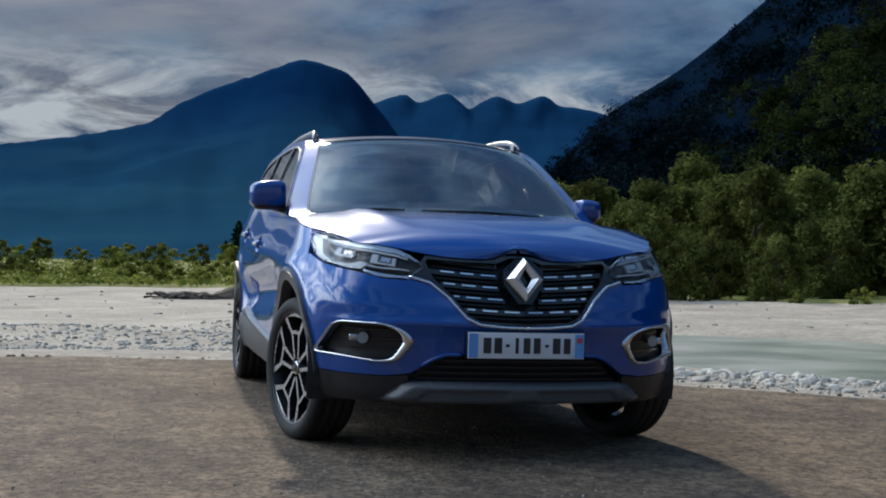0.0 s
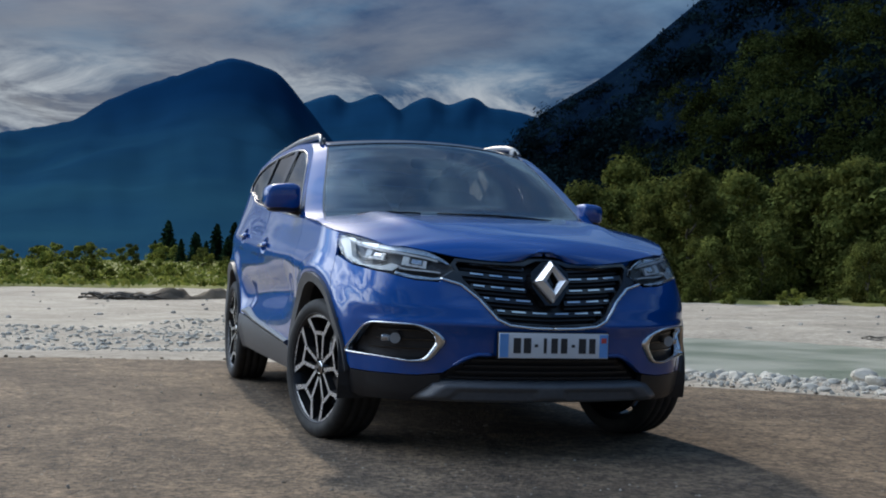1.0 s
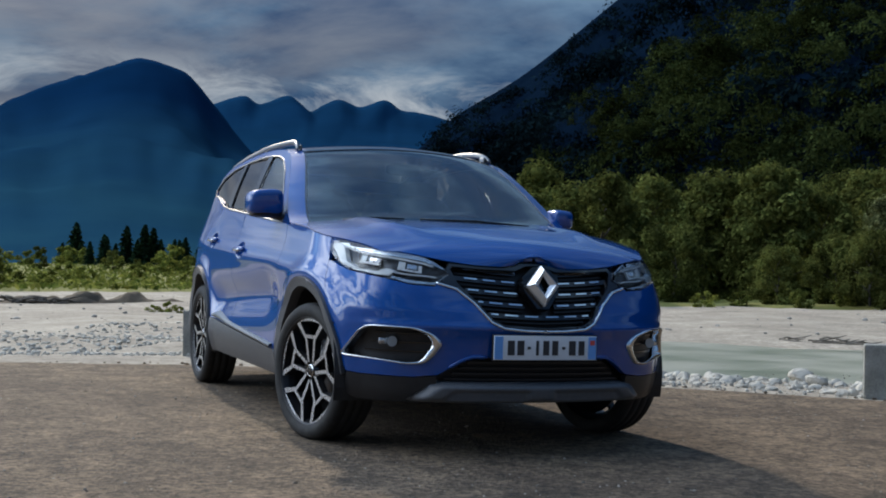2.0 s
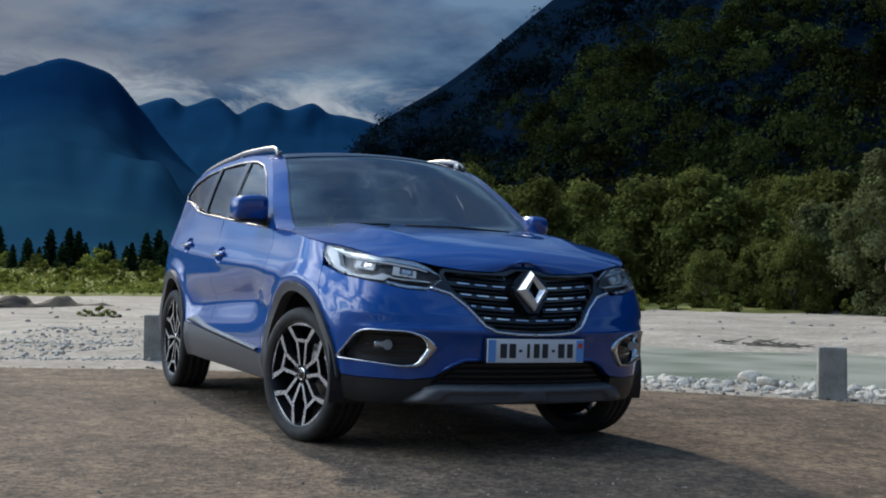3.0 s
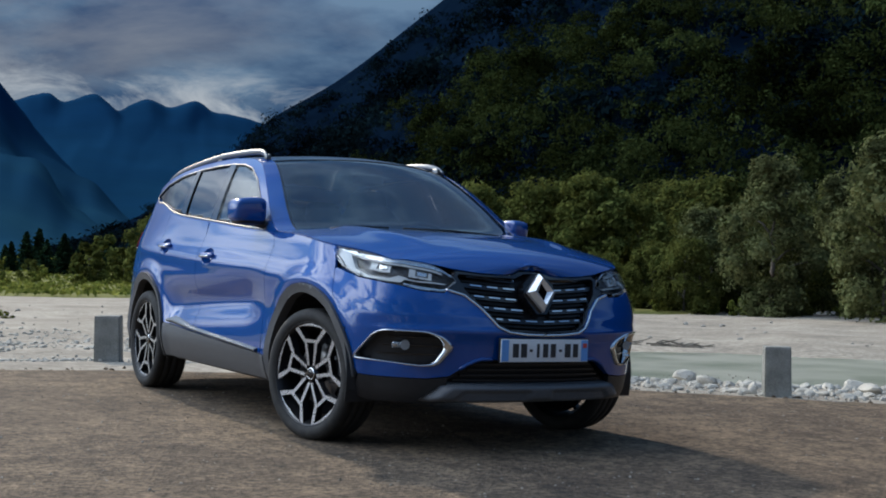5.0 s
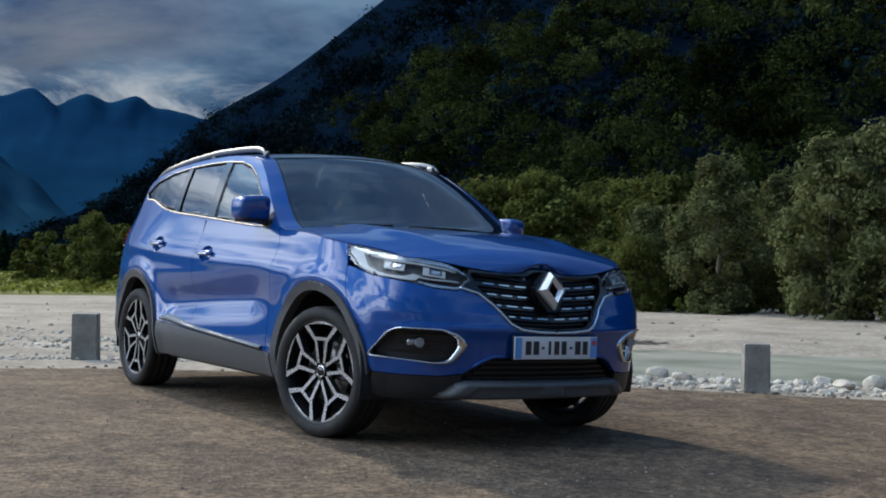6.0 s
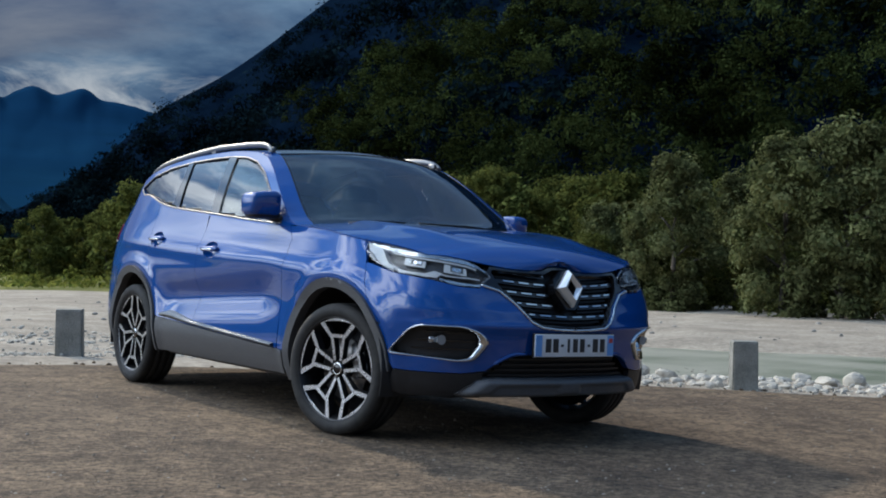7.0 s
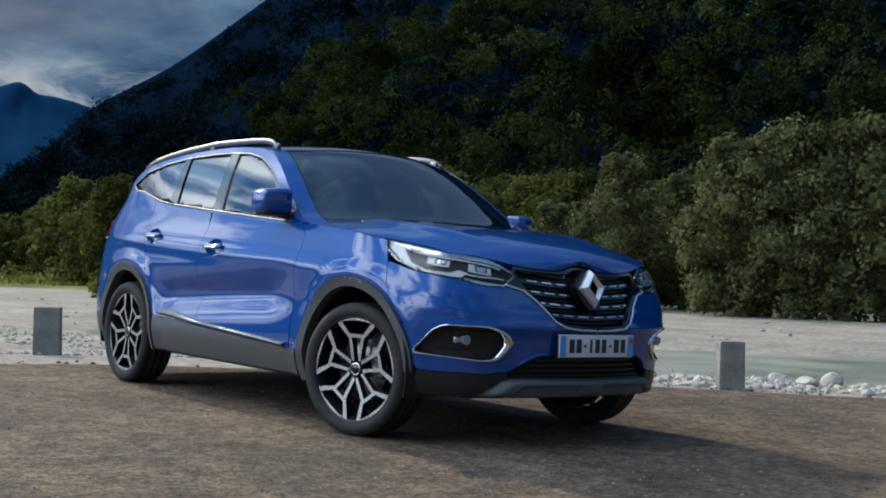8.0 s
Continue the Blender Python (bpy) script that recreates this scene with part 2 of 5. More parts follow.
M_WATER = material("shallow_river_water", (0.19, 0.215, 0.150), 0.30, second=(0.43, 0.42, 0.335), scale=0.45, bump=0.9, bump_scale=2.4, detail=12, spread=0.14)
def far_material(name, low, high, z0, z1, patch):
    """Wooded mountainside: blue haze painted into the colours, paler over patchy meadow at the foot."""
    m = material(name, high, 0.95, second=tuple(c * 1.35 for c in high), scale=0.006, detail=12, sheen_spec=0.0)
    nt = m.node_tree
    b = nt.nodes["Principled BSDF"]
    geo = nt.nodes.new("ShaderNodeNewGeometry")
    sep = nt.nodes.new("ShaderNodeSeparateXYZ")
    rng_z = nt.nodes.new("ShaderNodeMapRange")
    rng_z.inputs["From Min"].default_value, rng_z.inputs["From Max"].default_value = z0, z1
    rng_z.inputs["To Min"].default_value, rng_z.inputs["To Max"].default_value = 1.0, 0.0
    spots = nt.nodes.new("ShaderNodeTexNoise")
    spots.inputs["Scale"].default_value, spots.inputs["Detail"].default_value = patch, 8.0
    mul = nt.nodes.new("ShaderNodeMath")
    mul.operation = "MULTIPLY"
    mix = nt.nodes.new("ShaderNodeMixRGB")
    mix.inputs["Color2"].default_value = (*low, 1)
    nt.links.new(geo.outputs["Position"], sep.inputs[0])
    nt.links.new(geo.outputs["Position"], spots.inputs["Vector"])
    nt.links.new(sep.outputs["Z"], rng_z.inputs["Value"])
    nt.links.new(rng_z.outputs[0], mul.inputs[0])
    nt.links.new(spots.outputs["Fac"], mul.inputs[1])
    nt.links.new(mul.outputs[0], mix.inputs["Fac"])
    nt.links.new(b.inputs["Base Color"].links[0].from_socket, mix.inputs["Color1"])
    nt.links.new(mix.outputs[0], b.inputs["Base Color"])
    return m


# low and high colours carry the haze of distance, strongest near the foot
M_FAR = far_material("hazed_distant_forest", (0.026, 0.090, 0.120), (0.0026, 0.018, 0.050), -20, 330, 0.004)
M_FARTHER = far_material("hazed_mountain_woods", (0.012, 0.060, 0.105), (0.0045, 0.026, 0.062), 0, 420, 0.004)
# near-black navy: shade between the crowns and haze painted into the ground colour
M_SLOPE = material("forest_floor_painted_shade", (0.0018, 0.0058, 0.0140), 0.95, second=(0.0034, 0.0095, 0.0200), scale=0.08, detail=10, sheen_spec=0.0)

edge_line = table([(-60, 4.9), (-8, 4.25), (-3, 4.1), (-0.8, 4.02), (0.8, 3.2), (2.6, 2.05), (3.4, 1.35), (4.5, 0.45), (6, -0.9), (9, -3.8), (20, -14), (60, -48)])


def beyond(x, y):
    """Metres past the edge of the asphalt."""
    return (y - edge_line(x)) * (0.98 - 0.24 * smoothstep(-1, 1.5, x))


def channel(s, x):
    right = smoothstep(-1, 6, x)
    return smoothstep(4, 10, x) * math.exp(-(((s - 19.5 + 5.5 * right) / (4.0 + 2.5 * right)) ** 4))


def bed(x, y):
    s = beyond(x, y)
    return -0.62 * smoothstep(0.2, 8, s) + (0.0168 * x - 0.020 * y) * smoothstep(4, 30, s)


def meadow(x, y):
    """Level of the far side, which rises gently as a meadow towards the woods."""
    r, az = math.hypot(x, y), math.degrees(math.atan2(x, y))
    return bed(x, y) + 0.023 * max(0.0, min(r, 190.0) - 85) * (1 - smoothstep(20, 30, az))


def height(x, y):
    s = beyond(x, y)
    if s <= 0:
        return -0.012
    rough = noise.noise((x * 0.35, y * 0.35, 0.3)) * 0.10 + noise.noise((x * 1.7, y * 1.7, 5.1)) * 0.035
    return bed(x, y) - 0.012 + rough * smoothstep(0, 4, s) - 0.40 * channel(s + 2.0 * noise.noise((x * 0.08, y * 0.08, 9.0)), x)


def build_ground():
    rings = [0.0] + [2.2 * 1.055**i for i in range(146)]
    count = 288
    verts, faces = [(0, 0, -0.012)], []
    for r in rings[1:]:
        for k in range(count):
            a = 2 * math.pi * k / count
            x, y = r * math.sin(a), r * math.cos(a)
            z = height(x, y) if r < 400 else bed(x, y)
            verts.append((x, y, z))
    for k in range(count):
        faces.append((0, 1 + (k + 1) % count, 1 + k))
    for i in range(len(rings) - 2):
        b0, b1 = 1 + i * count, 1 + (i + 1) * count
        for k in range(count):
            faces.append((b0 + k, b0 + (k + 1) % count, b1 + (k + 1) % count, b1 + k))
    mesh_object("ground", verts, faces, M_GRAVEL, label="pale gravel valley floor beside a river", kind="structure")


def build_asphalt():
    xs = [-45 + 0.75 * i for i in range(48)] + [-9 + 0.12 * i for i in range(150)] + [9 + 0.75 * i for i in range(15)]
    rows = [-40, -30, -22, -16, -12, -9, -7, -5, -3.5, -2, -1, -0.5, -0.25, -0.1, 0]
    verts, faces = [], []
    for x in xs:
        e = edge_line(x) + 0.16 * noise.noise((x * 0.7, 0.2, 0)) + 0.09 * noise.noise((x * 3.1, 0.7, 0)) + 0.04 * noise.noise((x * 9, 1.7, 0))
        for r in rows:
            sag = -0.022 if r == 0 else 0.0
            verts.append((x, e + r * (1 if e > -25 else 0.3), 0.012 + sag + 0.004 * noise.noise((x * 0.6, (e + r) * 0.6, 3))))
    n = len(rows)
    for i in range(len(xs) - 1):
        for j in range(n - 1):
            faces.append((i * n + j, (i + 1) * n + j, (i + 1) * n + j + 1, i * n + j + 1))
    mesh_object("road", verts, faces, M_ASPHALT, label="worn grey-brown asphalt lay-by with a crumbling edge", kind="structure")


def build_water():
    verts, faces = [], []
    xs = [-140 + 2.5 * i for i in range(97)]
    ss = [5 + 1.0 * j for j in range(26)]
    for x in xs:
        for s in ss:
            y = edge_line(min(x, 58)) + s / (0.98 - 0.24 * smoothstep(-1, 1.5, x))
            verts.append((x, y, bed(x, y) - 0.17))
    n = len(ss)
    for i in range(len(xs) - 1):
        for j in range(n - 1):
            faces.append((i * n + j, (i + 1) * n + j, (i + 1) * n + j + 1, i * n + j + 1))
    mesh_object("water", verts, faces, M_WATER, label="shallow milky green river running over gravel", kind="structure")


def build_mountain(name, label, mat, crest, a0, a1, near, top, step, relief, cell):
    """A mountain side whose crest is given as elevation over azimuth, both in degrees."""
    line = table(crest)
    cols = int((a1 - a0) / step) + 1
    rows = 34
    verts, faces = [], []
    for i in range(cols):
        az = a0 + i * step
        sn, cs = math.sin(radians(az)), math.cos(radians(az))
        for j in range(rows + 4):
            f = min(j / rows, 1.0)
            r = near + (top - near) * f + (0 if j <= rows else (j - rows) * top * 0.05)
            x, y = r * sn, r * cs
            wander = (1 - f) * f * 4 * (2.4 * noise.noise((f * 2.5, az * 0.30, 1.7)) + 1.0 * noise.noise((f * 6, az * 0.9, 6.7)))
            calm = sum(line(az + wander + k) for k in (-4, -2.5, -1, 1, 2.5, 4)) / 6
            share = smoothstep(.78, 1.0, f)
            lift = math.tan(radians(line(az + wander) * share + calm * (1 - share))) * top
            z0 = bed(near * sn, near * cs) - 3
            z = z0 + (lift - z0) * (f ** 1.25)
            ridge = noise.multi_fractal((x / cell, y / cell, 0.5), 0.9, 2.1, 5) - 1.0
            z += ridge * relief * math.sin(math.pi * min(f, 0.97)) + (0.12 * relief * noise.noise((az * 1.9, 3.3, 0)) + 0.05 * relief * noise.noise((az * 7.0, 1.3, 0))) * f**4
            if j > rows:
                z -= (j - rows) * top * 0.03
            verts.append((x, y, z))
    n = rows + 4
    for i in range(cols - 1):
        for j in range(n - 1):
            faces.append((i * n + j, (i + 1) * n + j, (i + 1) * n + j + 1, i * n + j + 1))
    return mesh_object(name, verts, faces, mat, label=label, kind="structure")


build_ground()
build_asphalt()
build_water()
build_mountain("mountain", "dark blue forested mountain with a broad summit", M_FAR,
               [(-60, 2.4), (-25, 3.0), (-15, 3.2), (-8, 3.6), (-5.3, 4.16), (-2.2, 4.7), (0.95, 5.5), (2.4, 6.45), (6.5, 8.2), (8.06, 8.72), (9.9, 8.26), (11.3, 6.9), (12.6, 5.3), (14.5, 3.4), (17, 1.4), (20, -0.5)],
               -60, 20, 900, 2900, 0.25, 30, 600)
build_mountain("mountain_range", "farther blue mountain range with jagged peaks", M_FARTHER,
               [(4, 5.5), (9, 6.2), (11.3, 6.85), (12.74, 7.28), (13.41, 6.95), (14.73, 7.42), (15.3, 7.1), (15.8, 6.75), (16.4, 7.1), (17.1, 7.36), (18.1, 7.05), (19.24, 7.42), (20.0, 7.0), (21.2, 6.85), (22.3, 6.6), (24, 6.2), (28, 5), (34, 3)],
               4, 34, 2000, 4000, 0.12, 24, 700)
SLOPE = [(12, 0.2), (16, 1.7), (19.5, 4.0), (22.5, 6.85), (25.6, 8.85), (29.6, 12.1), (33, 14.9), (37, 18.0), (45, 22), (60, 26), (80, 26), (110, 20), (140, 12)]
slope_line = table(SLOPE)
slope_near = table([(12, 260), (22, 170), (32, 115), (45, 100), (140, 100)])
slope_top = table([(12, 620), (22, 560), (45, 420), (140, 420)])


def slope_point(az, f):
    """A place on the wooded hillside: azimuth in degrees, f from its foot (0) to its crest (1)."""
    near, top = slope_near(az), slope_top(az)
    r = near + (top - near) * f
    x, y = r * math.sin(radians(az)), r * math.cos(radians(az))
    z0 = bed(near * math.sin(radians(az)), near * math.cos(radians(az))) - 2
    lift = math.tan(radians(slope_line(az))) * top
    z = z0 + (lift - z0) * f**1.1
    z += 9 * (noise.noise((x / 70, y / 70, 2.2)) + 0.5 * noise.noise((x / 25, y / 25, 4.2))) * math.sin(math.pi * f)
    return x, y, z


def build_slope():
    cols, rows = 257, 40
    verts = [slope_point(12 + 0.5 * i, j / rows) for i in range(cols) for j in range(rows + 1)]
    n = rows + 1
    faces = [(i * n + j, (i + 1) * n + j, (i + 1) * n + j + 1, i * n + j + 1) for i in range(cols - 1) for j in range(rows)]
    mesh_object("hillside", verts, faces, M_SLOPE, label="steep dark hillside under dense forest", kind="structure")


build_slope()

# ---- the car: front axle at y = 0, nose towards -y ----
from mathutils.geometry import delaunay_2d_cdt

car = tagged(new("car"), label="metallic blue compact SUV parked on worn asphalt", category="car")
WHEELBASE, AXLE = 2.646, 0.343

plan_knots = [(0, -.832), (.25, -.818), (.48, -.765), (.678, -.665), (.812, -.51), (.884, -.30), (.904, -.08), (.905, .2), (.906, .8), (.911, 1.6), (.906, 2.3),
              (.893, 2.7), (.86, 3.1), (.79, 3.38), (.62, 3.53), (.3, 3.60), (0, 3.615)]
_q = [0.0] * len(plan_knots)
_q[7] = 0.2
for i in range(6, -1, -1):
    _q[i] = _q[i + 1] - math.dist(plan_knots[i], plan_knots[i + 1])
for i in range(8, len(plan_knots)):
    _q[i] = _q[i - 1] + math.dist(plan_knots[i], plan_knots[i - 1])
Q0, Q1 = _q[0], _q[-1]
plan_x = table([(q, k[0]) for q, k in zip(_q, plan_knots)])
plan_y = table([(q, k[1]) for q, k in zip(_q, plan_knots)])


def q_at(x):
    """The position along the plan outline at which the nose is x metres off the centre line."""
    lo, hi = Q0, 0.2
    for _ in range(30):
        mid = (lo + hi) / 2
        lo, hi = (mid, hi) if plan_x(mid) < abs(x) else (lo, mid)
    return lo


inset_front = table([(.15, .13), (.24, .075), (.30, .045), (.42, .028), (.52, .018), (.60, .008), (.66, .02), (.72, .05), (.80, .085), (.88, .125), (.95, .175), (1.02, .24)])
inset_side = table([(.15, .09), (.25, .045), (.33, .016), (.42, .0), (.55, .004), (.66, .008), (.74, .0), (.80, -.002), (.86, .005), (.92, .015), (.98, .028), (1.04, .042), (1.10, .058), (1.18, .080), (1.3, .11)])
inset_rear = table([(.15, .12), (.3, .03), (.55, .0), (.8, .03), (1.0, .07), (1.15, .15), (1.3, .30)])
top_side = table([(-.60, .938), (-.45, .968), (-.30, .989), (-.17, 1.003), (.2, 1.054), (.53, 1.074), (.76, 1.076), (1.07, 1.095), (1.4, 1.121), (1.77, 1.149), (2.15, 1.178), (2.4, 1.208),
                  (2.62, 1.258), (2.80, 1.288), (2.95, 1.285), (3.15, 1.22), (3.45, 1.10), (4.2, 1.06)])
top_nose = table([(0, .914), (.06, .910), (.12, .890), (.18, .883), (.30, .886), (.44, .899), (.55, .916), (.70, .938)])
Q_CORNER = q_at(.70)


def top(q):
    """Height of the shoulder line."""
    if q < Q_CORNER:
        return top_nose(plan_x(q))
    return top_side(q) if q > Q_CORNER + .06 else top_nose(.70) + (top_side(Q_CORNER + .06) - top_nose(.70)) * (q - Q_CORNER) / .06


def sculpt(q, z):
    d = 0.0
    for yc in (0.0, WHEELBASE):
        r = math.hypot(q - yc, z - .36)
        d += 0.016 * math.exp(-((r - .47) / .055) ** 2)
    line = .66 - .07 * (q - 1.3)
    d -= 0.042 * math.exp(-((z - line) / .10) ** 2) * smoothstep(.45, .85, q) * (1 - smoothstep(1.95, 2.3, q))
    d += 0.010 * math.exp(-((z - (.90 + .05 * (q - 1.4))) / .05) ** 2) * smoothstep(-.2, .3, q) * (1 - smoothstep(2.8, 3.2, q))
    d += 0.018 * math.exp(-((q - 2.75) / .4) ** 2 - ((z - 1.02) / .14) ** 2)
    # bumper bar under the grille and the crease above the fog lamp
    nose = 1 - smoothstep(-.75, -.45, q)
    d += 0.042 * math.exp(-((q + .62) / .28) ** 2) * smoothstep(.58, .76, z)
    d += nose * 0.012 * math.exp(-((z - .605) / .022) ** 2)
    return d


def shell(q, z, out=0.0):
    """A point of the lower body: q along the plan outline (equals y on the flank), z up; out: metres off the surface."""
    wf = 1 - smoothstep(-.75, .05, q)
    wr = smoothstep(2.9, 3.6, q)
    d = wf * inset_front(z) + wr * inset_rear(z) + (1 - wf - wr) * inset_side(z) - sculpt(q, z) - out
    e = 0.004
    tx, ty = plan_x(q + e) - plan_x(q - e), plan_y(q + e) - plan_y(q - e)
    n = math.hypot(tx, ty) or 1
    return Vector((-(plan_x(q) - ty / n * d), plan_y(q) + tx / n * d, z))


def inside(p, loop):
    hit, j = False, len(loop) - 1
    for i in range(len(loop)):
        a, b = loop[i], loop[j]
        if (a[1] > p[1]) != (b[1] > p[1]) and p[0] < (b[0] - a[0]) * (p[1] - a[1]) / (b[1] - a[1]) + a[0]:
            hit = not hit
        j = i
    return hit


def refine(loop, step):
    got = []
    for i, a in enumerate(loop):
        b = loop[(i + 1) % len(loop)]
        n = max(1, math.ceil(math.dist(a, b) / step))
        got += [(a[0] + (b[0] - a[0]) * k / n, a[1] + (b[1] - a[1]) * k / n) for k in range(n)]
    return got


def rounded(loop, radius, seg=5):
    got = []
    n = len(loop)
    for i in range(n):
        p, a, b = Vector(loop[i]), Vector(loop[i - 1]), Vector(loop[(i + 1) % n])
        r = min(radius, (a - p).length * .45, (b - p).length * .45)
        s, e = p + (a - p).normalized() * r, p + (b - p).normalized() * r
        for k in range(seg + 1):
            t = k / seg
            got.append(tuple(s * (1 - t) ** 2 + p * 2 * t * (1 - t) + e * t * t))
    return got


def fill(loop, holes=(), step=0.03, edge=0.02):
    """Triangles over a flat outline with holes, and its border edges."""
    loops = [refine(loop, edge)] + [refine(h, edge) for h in holes]
    pts, cons = [], []
    for lp in loops:
        b = len(pts)
        pts += lp
        cons += [(b + i, b + (i + 1) % len(lp)) for i in range(len(lp))]
    border = np.array(pts)
    xs, ys = [p[0] for p in loop], [p[1] for p in loop]
    nx, ny = int((max(xs) - min(xs)) / step) + 1, int((max(ys) - min(ys)) / step) + 1
    for i in range(nx + 1):
        for j in range(ny + 1):
            p = (min(xs) + i * step + (step / 2 if j % 2 else 0), min(ys) + j * step)
            if inside(p, loops[0]) and not any(inside(p, h) for h in loops[1:]):
                if ((border - p) ** 2).sum(1).min() > (0.45 * min(step, edge)) ** 2:
                    pts.append(p)
    v, e, f, *_ = delaunay_2d_cdt([Vector(p) for p in pts], cons, [], 0, 1e-6)
    v = [tuple(p) for p in v]
    tris = []
    for t in f:
        c = (sum(v[i][0] for i in t) / 3, sum(v[i][1] for i in t) / 3)
        if inside(c, loops[0]) and not any(inside(c, h) for h in loops[1:]):
            tris.append(tuple(t))
    return v, tris


def panel(name, loop, mat, parent, label="", holes=(), out=0.0, depth=0.014, step=0.021, edge=0.018, surface=shell, sides="lr", joined=False, dome=0.0, thick=0.0):
    """A skin part cut from a surface, with turned-in edges. sides: l (the flank at -x), r; joined: both in one mesh across the centre line."""
    v, tris = fill(loop, holes, step, edge)
    outline = np.array(refine(loop, edge))

    def lift(p):
        if not dome:
            return out
        far = math.sqrt(((outline - p) ** 2).sum(1).min())
        return out + dome * (1 - math.exp(-far / 0.02))
    skin = [surface(p[0], p[1], lift(p)) for p in v]

    def facing(p):
        e = 0.012
        across = surface(p[0] + e, p[1], out) - surface(p[0] - e, p[1], out)
        up = surface(p[0], p[1] + e, out) - surface(p[0], p[1] - e, out)
        return across.cross(up).normalized()
    exact = [] if thick or dome or mat is not M_PAINT else [facing(p) for p in v]
    counts = {}
    for t in tris:
        for a, b in ((t[0], t[1]), (t[1], t[2]), (t[2], t[0])):
            counts[(a, b)] = counts.get((a, b), 0) + 1
    rim = [(a, b) for a, b in counts if (b, a) not in counts]
    made = []
    blocks = []
    for side in sides:
        s = 1 if side == "l" else -1
        verts = [(p.x * s, p.y, p.z) for p in skin]
        faces = list(tris)
        used = {}
        for a, b in ([] if thick else rim):
            if joined and min(abs(v[a][0] - Q0), abs(v[a][0] - Q1)) < 1e-5 and min(abs(v[b][0] - Q0), abs(v[b][0] - Q1)) < 1e-5:
                continue
            for i in (a, b):
                if i not in used:
                    inner = surface(v[i][0], v[i][1], out - depth)
                    used[i] = len(verts)
                    verts += [verts[i], (inner.x * s, inner.y, inner.z)]
            faces.append((used[b], used[a], used[a] + 1, used[b] + 1))
        blocks.append((verts, faces, s))
    if joined:
        verts, faces = [], []
        for vs, fs, s in blocks:
            b = len(verts)
            verts += vs
            faces += [tuple(b + i for i in (f if s == 1 else f[::-1])) for f in fs]
        blocks = [(verts, faces, 1)]
    for vs, fs, s in blocks:
        fs = fs if s == 1 else [f[::-1] for f in fs]
        me = bpy.data.meshes.new(name)
        me.from_pydata(vs, [], fs)
        bm = bmesh.new()
        bm.from_mesh(me)
        keep = bm.verts.layers.float_vector.new("facing")
        bm.verts.ensure_lookup_table()
        starts = [(0, 1), (len(vs) // 2, -1)] if joined and len(sides) == 2 else [(0, s)]
        for b0, mirror in (starts if exact else []):
            for i, n in enumerate(exact):
                n = Vector((n.x * mirror, n.y, n.z))
                bm.verts[b0 + i][keep] = n if n.dot(bm.verts[b0 + i].co - Vector((0, 1.35, 0.6))) > 0 else -n
        bmesh.ops.remove_doubles(bm, verts=[x for x in bm.verts if joined and abs(x.co.x) < 0.003], dist=0.004)
        # outward: the first skin face must look away from the middle of the car
        bm.faces.ensure_lookup_table()
        f0 = max(bm.faces, key=lambda f: f.calc_area())
        if f0.normal.dot(f0.calc_center_median() - Vector((0, 1.35, 0.6))) < 0:
            bmesh.ops.reverse_faces(bm, faces=bm.faces)
        made.append(part(name, bm, mat, parent, label))
        me = made[-1].data
        got = np.zeros(len(me.vertices) * 3, np.float32)
        me.attributes["facing"].data.foreach_get("vector", got)
        me.attributes.remove(me.attributes["facing"])
        if exact:
            me.normals_split_custom_set_from_vertices(got.reshape(-1, 3).tolist())
        if thick:
            made[-1].modifiers.new("thickness", "SOLIDIFY").thickness = thick
            made[-1].visible_shadow = mat is not M_LENS
    return made


def circle_arc(yc, zc, r, a0, a1, n=28):
    return [(yc + r * math.cos(radians(a0 + (a1 - a0) * i / n)), zc + r * math.sin(radians(a0 + (a1 - a0) * i / n))) for i in range(n + 1)]


def along(f, a, b, n):
    return [(a + (b - a) * i / n, f(a + (b - a) * i / n)) for i in range(n + 1)]


G = 0.0017                       # half of a shut line
RING_IN, RING_OUT, ARCH_Z = .405, .452, .352
clad_top = lambda y: .395 + .050 * (y - .45)
fender_line = [(-.40, .60), (-.31, .70), (-.26, .80), (-.235, .885)]


M_SKID = material("satin_grey_skid_plastic", (0.085, 0.088, 0.094), 0.36, second=(0.105, 0.108, 0.114), scale=50, bump=0.06, bump_scale=800)
# wheel arch trims
for yc in (0.0, WHEELBASE):
    front_end = 178 if yc == 0 else 192
    outer = circle_arc(yc, ARCH_Z, RING_OUT, front_end, -14, 40)
    inner = circle_arc(yc, ARCH_Z, RING_IN, -14, front_end, 40)
    panel("wheel_arch_trim", outer + inner, M_CLAD, car, "matt grey plastic arch trim", out=0.016, depth=0.05, edge=0.016, step=0.016)

# sills
panel("sill", [(.47, .27), (2.17, .27), (2.17, clad_top(2.17))] + [(.47, clad_top(.47))], M_CLAD, car, "grey plastic sill cladding", out=0.012, depth=0.03)


def band(name, low, high, y0, y1, n, out, mat, label, surface=shell, bulge=0.006, taper=0.0):
    """A narrow moulding between two lines on the flank."""
    for s in (-1, 1):
        verts, faces = [], []
        for i in range(n + 1):
            y = y0 + (y1 - y0) * i / n
            a, b = low(y), high(y)
            for k in range(5):
                f = k / 4
                p = surface(y, a + (b - a) * f, out - .016 if k in (0, 4) else out + bulge * math.sin(math.pi * f))
                verts.append((-s * p.x, p.y, p.z))
        for i in range(n):
            faces += [(i * 5 + k, i * 5 + k + 1, i * 5 + 6 + k, i * 5 + 5 + k) for k in range(4)]
        faces += [tuple(range(5)), tuple(range(n * 5, n * 5 + 5))]
        mesh_object(name, verts, faces if s == 1 else [f[::-1] for f in faces], mat, car, label)


